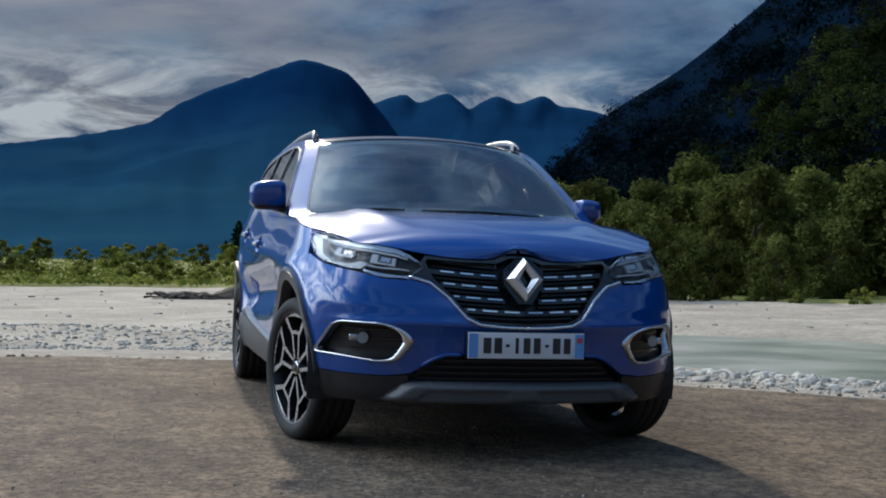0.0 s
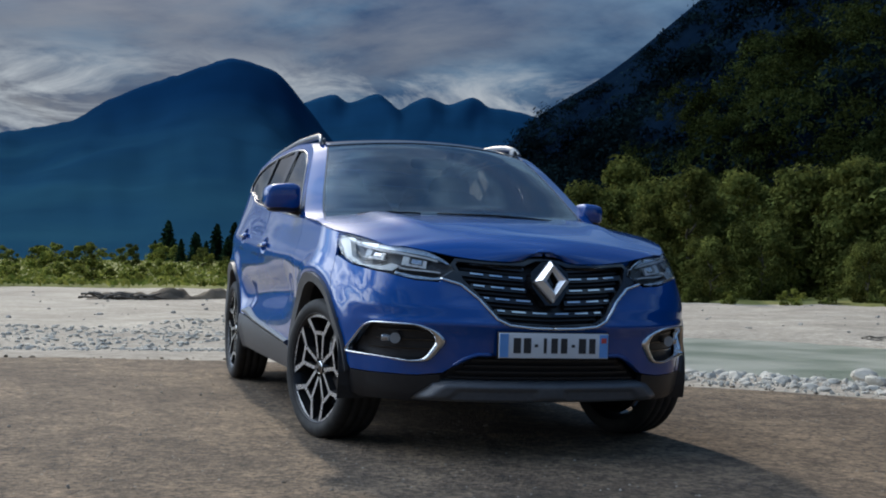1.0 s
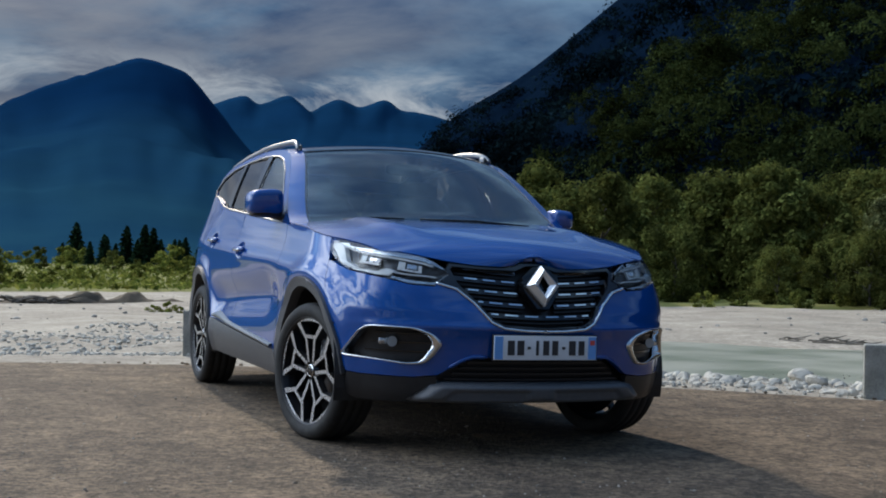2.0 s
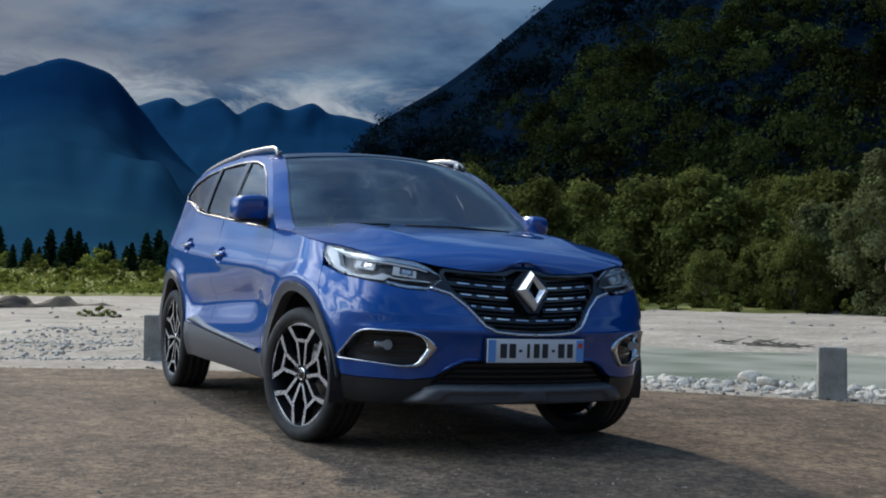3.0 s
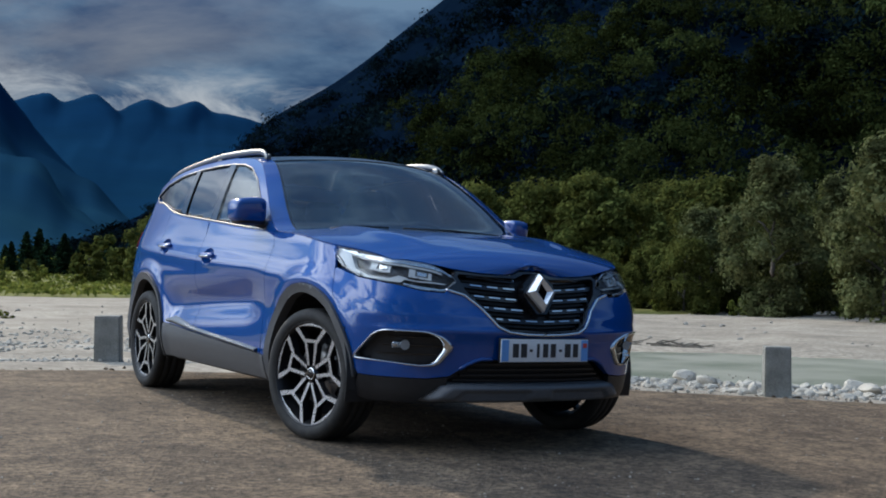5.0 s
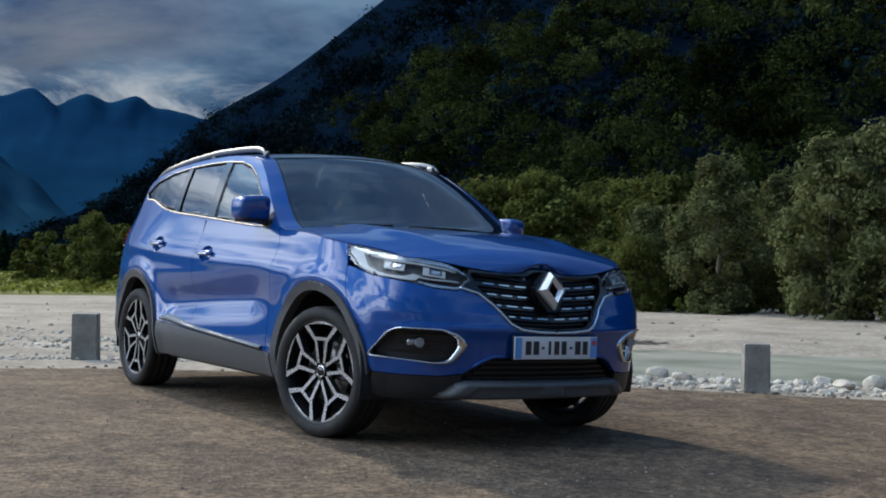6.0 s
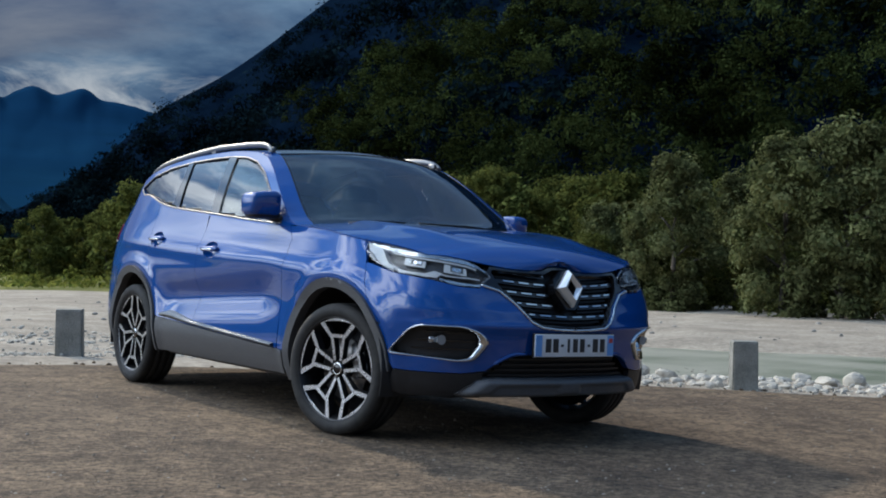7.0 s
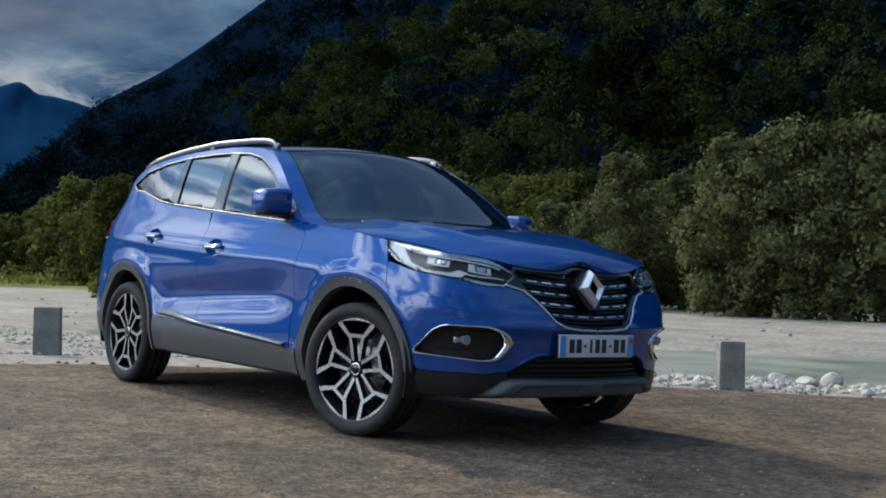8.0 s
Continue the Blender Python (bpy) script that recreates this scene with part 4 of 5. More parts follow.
for a in (.17, .47):
    panel("projector", [head(a, .40), head(a + .17, .38), head(a + .17, .68), head(a, .66)], M_LAMPGREY, car, "grey projector module", out=-.026, depth=.015, step=.02, edge=.02)
    panel("projector_block", [head(a + .115, .42), head(a + .165, .42), head(a + .165, .67), head(a + .115, .67)], M_DRL, car, "white block beside the projector", out=-.014, depth=.015, step=.01, edge=.01)
    panel("projector_bracket", [head(a, .38), head(a + .165, .36), head(a + .165, .43), head(a + .022, .445), head(a + .022, .64), head(a, .64)], M_DRL, car, "white angled bracket", out=-.014, depth=.012, step=.01, edge=.01)
    panel("projector_lens", [head(a + .035, .47), head(a + .10, .47), head(a + .10, .63), head(a + .035, .63)], M_LAMPCHROME, car, "bright projector lens", out=-.022, depth=.008, step=.01, edge=.01)
panel("headlamp_lens", HEAD, M_LENS, car, "clear headlamp cover", out=.0, dome=.008, thick=.003, step=.025)

# ---- grille ----
panel("grille_backing", GRILLE, M_BLACK, car, "black grille opening", out=-.070, depth=.01, joined=True)
rim_in = [(Q0, .894), (q_at(.05), .892), (q_at(.11), .868), (q_at(.30), .872), (q_at(.44), .880), (q_at(.448), .866), (q_at(.41), .800), (q_at(.325), .725), (q_at(.25), .645), (q_at(.20), .622), (Q0, .612)]
panel("grille_rim", GRILLE + rim_in[::-1], M_GLOSSBLACK, car, "gloss black grille frame", out=-.008, depth=.06, joined=True, step=.012, edge=.012)
lower_line = [(q_at(.515), .806)] + GRILLE[9:]
for s in (-1, 1):
    pts = []
    for i in range(len(lower_line) - 1):
        a, b = lower_line[i], lower_line[i + 1]
        for k in range(5):
            p = shell(a[0] + (b[0] - a[0]) * k / 5, a[1] + (b[1] - a[1]) * k / 5 - .002, .004)
            pts.append((-s * p.x, p.y, p.z))
    p = shell(*lower_line[-1], .004)
    pts.append((0, p.y, p.z - .002))
    tube("grille_strip", pts, [.0035] + [.0065] * (len(pts) - 1), M_CHROME, car, "chrome strip under the grille", seg=8)


def bar(name, x0, x1, z, rise, tall, out, mat, s, parent, label="", deep=.02):
    verts, faces, n = [], [], max(2, int((x1 - x0) / .03) + 1)
    for i in range(n + 1):
        x = x0 + (x1 - x0) * i / n
        for dz, o in ((-tall / 2, out - deep), (-tall / 2, out), (tall / 2, out), (tall / 2, out - deep)):
            p = shell(q_at(max(x, .002)), z + rise * (x / .4) ** 1.5 + dz, o)
            verts.append((-s * p.x, p.y, p.z))
    for i in range(n):
        for k in range(4):
            faces.append((i * 4 + k, i * 4 + (k + 1) % 4, i * 4 + 4 + (k + 1) % 4, i * 4 + 4 + k))
    faces += [(3, 2, 1, 0), (n * 4, n * 4 + 1, n * 4 + 2, n * 4 + 3)]
    return mesh_object(name, verts, faces, mat, parent, label, smooth=False)


GRID = [(.852, .105, .455), (.806, .105, .435), (.756, .10, .375), (.706, .08, .325), (.656, .0, .265)]
for row, (z, x0, x1) in enumerate(GRID):
    for s in (-1, 1):
        slat = bar("grille_slat", x0, x1, z, .020, .020, -.030, M_GLOSSBLACK, s, car, "gloss black grille slat", deep=.035)
        if row == 0:
            bar("chrome_dash", x0 + .005, x1 - .01, z + .004, .020, .0075, -.024, M_CHROME, s, slat, "chrome line")
        else:
            x = x0 + .012 if row < 4 else .022
            while x < x1 - .03:
                bar("chrome_dash", x, min(x + .066, x1 - .012), z + .005, .020, .0066, -.022, M_CHROME, s, slat, "chrome dash")
                x += .098
        bar("grille_slat", x0, x1 - .03, z - .025, .020, .007, -.045, M_BLACK, s, car, deep=.02)

# emblem: a faceted open diamond on a black shield
M_EMBLEM = material("brushed_bright_emblem", (0.86, 0.87, 0.88), 0.32, 0.75, second=(0.78, 0.79, 0.80), scale=30)
lean = Matrix.Translation((0, -.800, .808)) @ Matrix.Rotation(radians(-17), 4, "X")


def diamond(half_w, half_h, y):
    return [(0, y, half_h), (half_w, y, 0), (0, y, -half_h), (-half_w, y, 0)]


ring_pts = diamond(.082, .096, .012) + diamond(.055, .068, -.014) + diamond(.028, .044, .004)
ring_pts = [(p[0] * (1.0), p[1], p[2]) for p in ring_pts] + diamond(.082, .096, .03)
faces = []
for k in range(4):
    n = (k + 1) % 4
    faces += [(k, n, 4 + n, 4 + k), (4 + k, 4 + n, 8 + n, 8 + k), (12 + k, 12 + n, n, k)]
emblem = mesh_object("emblem", [(lean @ Vector(p))[:] for p in ring_pts], faces, M_EMBLEM, car, "chrome diamond emblem", smooth=False)
shield = [(-.034, .030, .094), (.034, .030, .094), (.090, .034, .046), (.088, .034, -.02), (.030, .034, -.104), (-.030, .034, -.104), (-.088, .034, -.02), (-.090, .034, .046)]
back = [(p[0] * 1.02, p[1] + .05, p[2] * 1.02) for p in shield]
mesh_object("emblem_shield", [(lean @ Vector(p))[:] for p in shield + back], [tuple(range(8))] + [(k, k + 8, (k + 1) % 8 + 8, (k + 1) % 8) for k in range(8)], M_GLOSSBLACK, car, "gloss black emblem mount", smooth=False)

# ---- fog lamps, lower intake, plate ----
wide = rounded([(p[0] + d[0], p[1] + d[1]) for p, d in zip(FOG, [(.006, -.003), (.005, .003), (.002, .004), (-.002, .004), (-.005, .002), (-.010, 0), (-.003, -.004), (0, -.004)])], .03)
slim = rounded([(p[0] + d[0], p[1] + d[1]) for p, d in zip(FOG, [(-.008, .008), (-.006, -.005), (-.003, -.006), (.004, -.007), (.026, -.006), (.046, 0), (.026, .012), (0, .008)])], .025)
for s in (-1, 1):
    n, verts, faces = len(wide), [], []
    for i in range(n):
        (qa, za), (qb, zb) = wide[i], slim[i]
        for f, o in ((0, -.02), (0, .006), (.35, .014), (.75, .010), (1, -.002), (1, -.03)):
            p = shell(qa + (qb - qa) * f, za + (zb - za) * f, o)
            verts.append((-s * p.x, p.y, p.z))
    faces = [(i * 6 + k, i * 6 + k + 1, (i + 1) % n * 6 + k + 1, (i + 1) % n * 6 + k) for i in range(n) for k in range(5)]
    mesh_object("fog_surround", verts, faces, M_CHROME, car, "chrome ring round the fog lamp")
panel("fog_recess", wide, M_BLACK, car, "black fog lamp recess", out=-.045, depth=.01)
for s in (-1, 1):
    c = shell(q_at(.695), .535, -.02)
    bm = bmesh.new()
    bmesh.ops.create_cone(bm, cap_ends=True, segments=24, radius1=.018, radius2=.024, depth=.026, matrix=Matrix.Translation((-s * c.x, c.y, c.z)) @ Matrix.Rotation(radians(90), 4, "X"))
    part("fog_lamp", bm, M_DRL, car, "round fog lamp", smooth=False)
    bm = bmesh.new()
    box(bm, (-s * c.x + s * .030, c.y + .016, c.z), (.05, .02, .030), .006)
    part("fog_bracket", bm, M_REFLECT, car, "grey fog lamp bracket")
    for k in range(3):
        bar("fog_slat", .50 + .02 * k, .80 - .02 * k, .492 + .04 * k, 0, .006, -.035, M_GLOSSBLACK, s, car)
panel("intake_backing", [(Q0, .475), (q_at(.34), .475), (q_at(.41), .45), (q_at(.52), .37), (q_at(.52), .33), (Q0, .33)], M_BLACK, car, "black lower air intake", out=-.07, depth=.01, joined=True)
for k in range(4):
    for s in (-1, 1):
        bar("intake_slat", 0, .36 + .035 * k, .450 - .026 * k, 0, .009, -.03, M_BLACK, s, car, deep=.03)
bm = bmesh.new()
box(bm, (0, -.828, .523), (.530, .014, .120), .004)
part("plate_holder", bm, M_BLACK, car, "black plate holder")
bm = bmesh.new()
box(bm, (0, -.836, .523), (.520, .006, .110), .002)
plate = part("number_plate", bm, M_WHITE, car, "white plate with blue end bands")
for x, w, mat in ((-.2375, .040, M_PLATEBLUE), (.2375, .040, M_PLATEBLUE)):
    bm = bmesh.new()
    box(bm, (x, -.840, .523), (w, .003, .102))
    part("plate_band", bm, mat, plate, "blue plate band", smooth=False)
bm = bmesh.new()
box(bm, (.2375, -.8425, .548), (.024, .002, .022))
part("plate_mark", bm, M_PLATERED, plate, "red square mark", smooth=False)
for x, w, hgt in ((-.176, .034, .066), (-.128, .034, .066), (-.086, .016, .012), (-.044, .014, .066), (.000, .030, .066), (.046, .030, .066), (.090, .016, .012), (.134, .034, .066), (.182, .030, .066)):
    bm = bmesh.new()
    box(bm, (x, -.840, .523), (w, .003, hgt))
    part("plate_bar", bm, M_INK, plate, "", smooth=False)


# ---- wheels: axle along x, face towards -x ----
def lathe(profile, seg=64):
    verts = [(x, r * math.cos(2 * math.pi * k / seg), r * math.sin(2 * math.pi * k / seg)) for x, r in profile for k in range(seg)]
    faces = [(i * seg + k, i * seg + (k + 1) % seg, (i + 1) * seg + (k + 1) % seg, (i + 1) * seg + k) for i in range(len(profile) - 1) for k in range(seg)]
    return verts, faces


def prism(pts, x_front, x_back, dish=0.0):
    n = len(pts)
    lift = lambda p: dish * (1 - math.hypot(*p) / .25)
    verts = [(x_front + lift(p), p[0], p[1]) for p in pts] + [(x_back, p[0] * .96 if n < 9 else p[0], p[1] * .96 if n < 9 else p[1]) for p in pts]
    faces = [tuple(range(n))] + [(k, k + n, (k + 1) % n + n, (k + 1) % n) for k in range(n)]
    return verts, faces


def build_wheel():
    v, f = lathe([(-.075, .250), (-.092, .260), (-.100, .266), (-.098, .260), (-.085, .252), (-.06, .240), (.05, .232), (.09, .258)])
    wheel = mesh_object("wheel", v, f, M_DARKALLOY, car, "black alloy wheel with machined spokes")
    v, f = lathe([(-.095, .260), (-.106, .272), (-.111, .288), (-.110, .304), (-.100, .322), (-.088, .330), (-.080, .332), (-.052, .3335), (-.050, .328), (-.044, .328), (-.042, .3335), (-.004, .3335), (-.003, .328), (.003, .328), (.004, .3335),
                  (.042, .3335), (.044, .328), (.050, .328), (.052, .3335), (.080, .332), (.100, .322), (.112, .288), (.095, .260)], 72)
    mesh_object("tyre", v, f, M_RUBBER, wheel, "black road tyre")
    for k in range(5):
        verts, faces, mats = [], [], []

        def add(pts, x0=-.090, dish=0.016):
            b = len(verts)
            if sum(pts[i][0] * pts[(i + 1) % len(pts)][1] - pts[(i + 1) % len(pts)][0] * pts[i][1] for i in range(len(pts))) > 0:
                pts = pts[::-1]
            pv, pf = prism(pts, x0, -.045, dish)
            verts.extend((p[0], p[1] * 1.055, p[2] * 1.055) for p in pv)
            faces.extend(tuple(b + i for i in t) for t in pf)
            mats.extend([0] + [1] * (len(pf) - 1))
        ang = radians(90 + 72 * k)
        ca, sn = math.cos(ang), math.sin(ang)

        def at(r, t):
            return (r * ca - t * sn, r * sn + t * ca)
        for s in (-1, 1):
            node = (.158, .038 * s)
            rim = (.249 * math.cos(radians(27)), .249 * math.sin(radians(27)) * s)
            add([at(.040, .012 * s), at(.040, .027 * s), at(node[0] + .004, node[1] + .011 * s), at(node[0] + .004, node[1] - .007 * s)])
            add([at(node[0] - .006, node[1] - .007 * s), at(node[0] - .012, node[1] + .010 * s), at(rim[0] - .004, rim[1] + .012 * s), at(rim[0] + .006, rim[1] - .014 * s)])
        add([at(.150, -.042), at(.150, .042), at(.166, .048), at(.166, -.048)])
        arc = [math.radians(-27 + 54 * i / 10) for i in range(11)]
        add([at(.250 * math.cos(a), .250 * math.sin(a)) for a in arc] + [at((.236 - .006 * math.cos(a * 5)) * math.cos(a), .238 * math.sin(a)) for a in reversed(arc)])
        me = mesh_object("spoke", verts, faces, None, wheel, "machined silver double spoke", smooth=False, mats=[M_ALLOY, M_DARKALLOY], face_mats=mats)
    v, f = lathe([(-.078, .0), (-.078, .030), (-.072, .036), (-.045, .046)], 32)
    mesh_object("hub_cap", v, f, M_GLOSSBLACK, wheel, "gloss black hub cap")
    v, f = lathe([(-.080, .026), (-.081, .029), (-.079, .031)], 32)
    mesh_object("hub_ring", v, f, M_CHROME, wheel, "thin bright hub ring")
    for k in range(5):
        a = radians(54 + 72 * k)
        bm = bmesh.new()
        bmesh.ops.create_cone(bm, cap_ends=True, segments=6, radius1=.009, radius2=.008, depth=.02, matrix=Matrix.Translation((-.058, .053 * math.cos(a), .053 * math.sin(a))) @ Matrix.Rotation(radians(90), 4, "Y"))
        part("wheel_bolt", bm, M_DISC, wheel, smooth=False)
    v, f = lathe([(-.02, .06), (-.022, .155), (-.006, .155), (-.004, .06)], 48)
    mesh_object("brake_disc", v, f, M_DISC, wheel, "steel brake disc")
    bm = bmesh.new()
    box(bm, (-.018, -.125, .02), (.05, .05, .12), .012)
    part("brake_caliper", bm, M_SATIN, wheel, "grey brake caliper")
    v, f = lathe([(.06, .0), (.05, .215), (.09, .23)], 48)
    mesh_object("wheel_back", v, f, M_BLACK, wheel)
    return wheel


STEER = 14.0
wheel = build_wheel()
wheel.matrix_basis = pose(-.792, 0, AXLE, 0, 0, STEER)
copy_thing(wheel, pose(-.795, WHEELBASE, AXLE, 37, 0, 0))
copy_thing(wheel, pose(.772, 0, AXLE, 20, 0, 180 + STEER))
copy_thing(wheel, pose(.775, WHEELBASE, AXLE, 50, 0, 180))

# ---- wheel housings, underbody, cabin ----
for yc in (0.0, WHEELBASE):
    for s in (-1, 1):
        prof = [(a, .44) for a in range(-14, 200, 8)]
        verts, faces = [], []
        for a, r in prof:
            y, z = yc + r * math.cos(radians(a)), ARCH_Z + r * math.sin(radians(a))
            verts += [(s * .50, y, z), (s * .875, y, z)]
        c = len(verts)
        faces = [(2 * i, 2 * i + 1, 2 * i + 3, 2 * i + 2) for i in range(len(prof) - 1)]
        faces.append(tuple(2 * i for i in range(len(prof))))
        ob = mesh_object("wheel_housing", verts, faces, M_BLACK, car, "black wheel housing", smooth=False)
        ob.modifiers.new("thickness", "SOLIDIFY").thickness = 0.004
bm = bmesh.new()
box(bm, (0, 1.35, .30), (1.00, 3.6, .14), .03)
box(bm, (0, 1.325, .30), (1.70, 1.60, .10), .02)
box(bm, (0, -.30, .56), (.96, .50, .42), .03)
box(bm, (0, 3.05, .62), (.98, .7, .60), .03)
part("underbody", bm, M_BLACK, car, "black underbody")
bm = bmesh.new()
box(bm, (0, .62, .98), (1.48, .42, .12), .05)
box(bm, (0, .80, .84), (1.46, .16, .36), .04)
part("dashboard", bm, M_INTERIOR, car, "charcoal dashboard")
wheel_tilt = pose(.36, .98, 1.02, 65, 0, 0)
loop_pts = [(wheel_tilt @ Vector((.18 * math.cos(2 * math.pi * i / 36), .18 * math.sin(2 * math.pi * i / 36), 0)))[:] for i in range(37)]
tube("steering_wheel", loop_pts, [.016] * 37, M_INTERIOR, car, "black steering wheel", seg=8)
for x, y, big in ((-.36, 1.62, 1), (.36, 1.62, 1), (-.42, 2.45, 0), (.42, 2.45, 0), (0, 2.45, 0)):
    v, f = superball((x, y + .06, 1.0), (.24 if big else .20, .08, .32), .55, squeeze=lambda p: Vector((p.x * (1 - .25 * max(p.z, 0)), p.y + .30 * p.z, p.z)))
    seat = mesh_object("seat", v, f, M_INTERIOR, car, "dark fabric car seat")
    v, f = superball((x, y + .18, 1.335 if big else 1.29), (.135, .05, .085), .6)
    mesh_object("headrest", v, f, M_INTERIOR, seat, "dark headrest")
    v, f = superball((x, y - .20, .70), (.25, .28, .10), .5)
    mesh_object("seat_cushion", v, f, M_INTERIOR, seat)
v, f = superball((0, 1.12, 1.44), (.11, .018, .035), .5)
mesh_object("rear_view_mirror", v, f, M_BLACK, car, "black rear-view mirror")
for s in (-1, 1):
    a, b = lid(.62 * s - .1, .475, .012), lid(.05 * s - .30, .50, .014)
    tube("wiper", [a[:], ((a + b) / 2 + Vector((0, -.01, .008)))[:], b[:]], [.008, .007, .005], M_BLACK, car, "black wiper", seg=6)

# ---- things beside the road ----
def build_post():
    verts = []
    for z, w in ((-.10, .108), (.395, .103), (.412, .097)):
        verts += [(-w, -w * .8, z), (w, -w * .8, z), (w, w * .8, z), (-w, w * .8, z)]
    bm = bmesh.new()
    vs = [bm.verts.new(p) for p in verts]
    for i in range(2):
        for k in range(4):
            bm.faces.new((vs[i * 4 + k], vs[i * 4 + (k + 1) % 4], vs[i * 4 + 4 + (k + 1) % 4], vs[i * 4 + 4 + k]))
    bm.faces.new(vs[8:12])
    bm.faces.new(vs[3::-1])
    bmesh.ops.bevel(bm, geom=[e for e in bm.edges if abs(e.verts[0].co.z - e.verts[1].co.z) > .1], offset=.012, segments=2, affect="EDGES")
    me = bpy.data.meshes.new("marker_post")
    bm.to_mesh(me)
    bm.free()
    me.materials.append(M_CONCRETE)
    ob = new("marker_post", me)
    return tagged(ob, "short square grey concrete post at the asphalt edge", "post", "posts along the asphalt edge")


post = build_post()
post.matrix_basis = pose(3.93, 1.38, -.02, 1.2, -1.6, -37)
copy_thing(post, pose(-.38, 5.32, -.06, 1.0, -1.8, -25)).scale = (1.1, 1.1, 1.05)


def ico(level):
    bm = bmesh.new()
    bmesh.ops.create_icosphere(bm, subdivisions=level, radius=1.0)
    v = np.array([p.co[:] for p in bm.verts])
    f = np.array([[p.index for p in t.verts] for t in bm.faces])
    bm.free()
    return v, f


rng = np.random.default_rng(7)
ICO_V, ICO_F = ico(2)


def stone_shape(k):
    """A worn, angular stone of about unit radius."""
    v = ICO_V.copy()
    for _ in range(7):
        d = rng.normal(size=3)
        d /= np.linalg.norm(d)
        cut = rng.uniform(.55, .85)
        over = np.maximum(v @ d - cut, 0)
        v -= np.outer(over * .85, d)
    return v * rng.uniform(.7, 1.25, 3) * np.array([1, 1, .72])


STONES = [stone_shape(k) for k in range(14)]


GRIT_V, GRIT_F = ico(1)


def scatter_stones(name, label, count, place, size, mat, tiny=False, low=-9):
    vs, fs, b = [], [], 0
    for i in range(count):
        x, y = place()
        r = size()
        a = rng.uniform(0, 2 * math.pi)
        s = (GRIT_V * rng.uniform(.5, 1.3, 3) if tiny else STONES[int(rng.integers(len(STONES)))]) * r
        c, sn = math.cos(a), math.sin(a)
        z = max(height(x, y), low) + r * .10
        vs.append(np.stack([s[:, 0] * c - s[:, 1] * sn + x, s[:, 0] * sn + s[:, 1] * c + y, s[:, 2] + z], 1))
        fs.append((GRIT_F if tiny else ICO_F) + b)
        b += len(s)
    mesh_object(name, np.concatenate(vs).tolist(), np.concatenate(fs).tolist(), mat, label=label, kind="stuff", smooth=False)


def along_bank(x0, x1, s0, s1):
    def place():
        x = rng.uniform(x0, x1)
        s = s0 + (s1 - s0) * rng.random() ** 1.4
        return x, edge_line(x) + s / (0.98 - 0.24 * smoothstep(-1, 1.5, x))
    return place


def fan(a0, a1, r0, r1):
    def place():
        a, r = radians(rng.uniform(a0, a1)), r0 * (r1 / r0) ** rng.random()
        return r * math.sin(a), r * math.cos(a)
    return place


M_STONE2 = material("mixed_river_stone", (0.25, 0.23, 0.195), 0.9, second=(0.37, 0.345, 0.30), scale=2.2, bump=0.4, bump_scale=40, detail=3)
M_GRIT = material("mixed_road_grit", (0.10, 0.088, 0.07), 0.9, second=(0.34, 0.30, 0.245), scale=9, detail=2, spread=0.12)
scatter_stones("bank_stones", "pale limestone rubble along the asphalt edge", 3300, along_bank(1.6, 14, .5, 6.0), lambda: .012 + .062 * rng.random() ** 2.4, M_STONE)
scatter_stones("bank_stones", "pale and grey river stones on the bank", 1300, along_bank(-12, 2.2, 1.6, 8.5), lambda: .010 + .032 * rng.random() ** 2.5, M_STONE)
scatter_stones("bank_stones", "dense band of coarse pale river stones", 3200, along_bank(-14, 6, 9.0, 15.0), lambda: .016 + .045 * rng.random() ** 2.4, M_STONE)
scatter_stones("bank_pebbles", "small pale pebbles between the stones of the bank", 6500, along_bank(1.2, 14, .25, 5.0), lambda: .006 + .022 * rng.random() ** 2, M_STONE, True)
scatter_stones("bank_pebbles", "small pale pebbles along the gravel edge", 3500, along_bank(-12, 2.0, 1.2, 8.0), lambda: .006 + .020 * rng.random() ** 2, M_STONE, True)
scatter_stones("riverbed_stones", "scattered stones on the gravel flats", 260, fan(-14, 62, 26, 70), lambda: .03 + .09 * rng.random() ** 3, M_STONE2)
scatter_stones("loose_grit", "loose pale grit lying on the asphalt", 6500, lambda: (rng.uniform(-5, 5), rng.uniform(-4.4, 3.0)), lambda: .0025 + .006 * rng.random() ** 3, M_GRIT, True, .010)


scatter_stones("edge_debris", "dark crumbs of asphalt and soil along the broken edge", 900, along_bank(-10, 10, -.22, .30), lambda: .006 + .022 * rng.random() ** 2.5, M_ASPHALT)


def boulder(x, y, r, k):
    v = STONES[k] * r
    ob = mesh_object("boulder", v.tolist(), ICO_F.tolist(), M_STONE, label="pale rounded boulder on the stony river bank", category="rock", smooth=False)
    tagged(ob, group="boulders on the bank")
    ob.matrix_basis = pose(x, y, height(x, y) + r * .35, 0, 0, 50 * k)


for k, (x, y, r) in enumerate([(5.2, 3.85, .13), (6.3, 2.6, .10), (4.6, 2.9, .10), (7.4, 1.6, .13), (5.9, 1.7, .11), (5.2, 1.5, .12), (8.5, 2.4, .15), (-4.2, 9.5, .12), (-1.6, 10.4, .10), (-7, 12, .14)]):
    boulder(x, y, r, k)

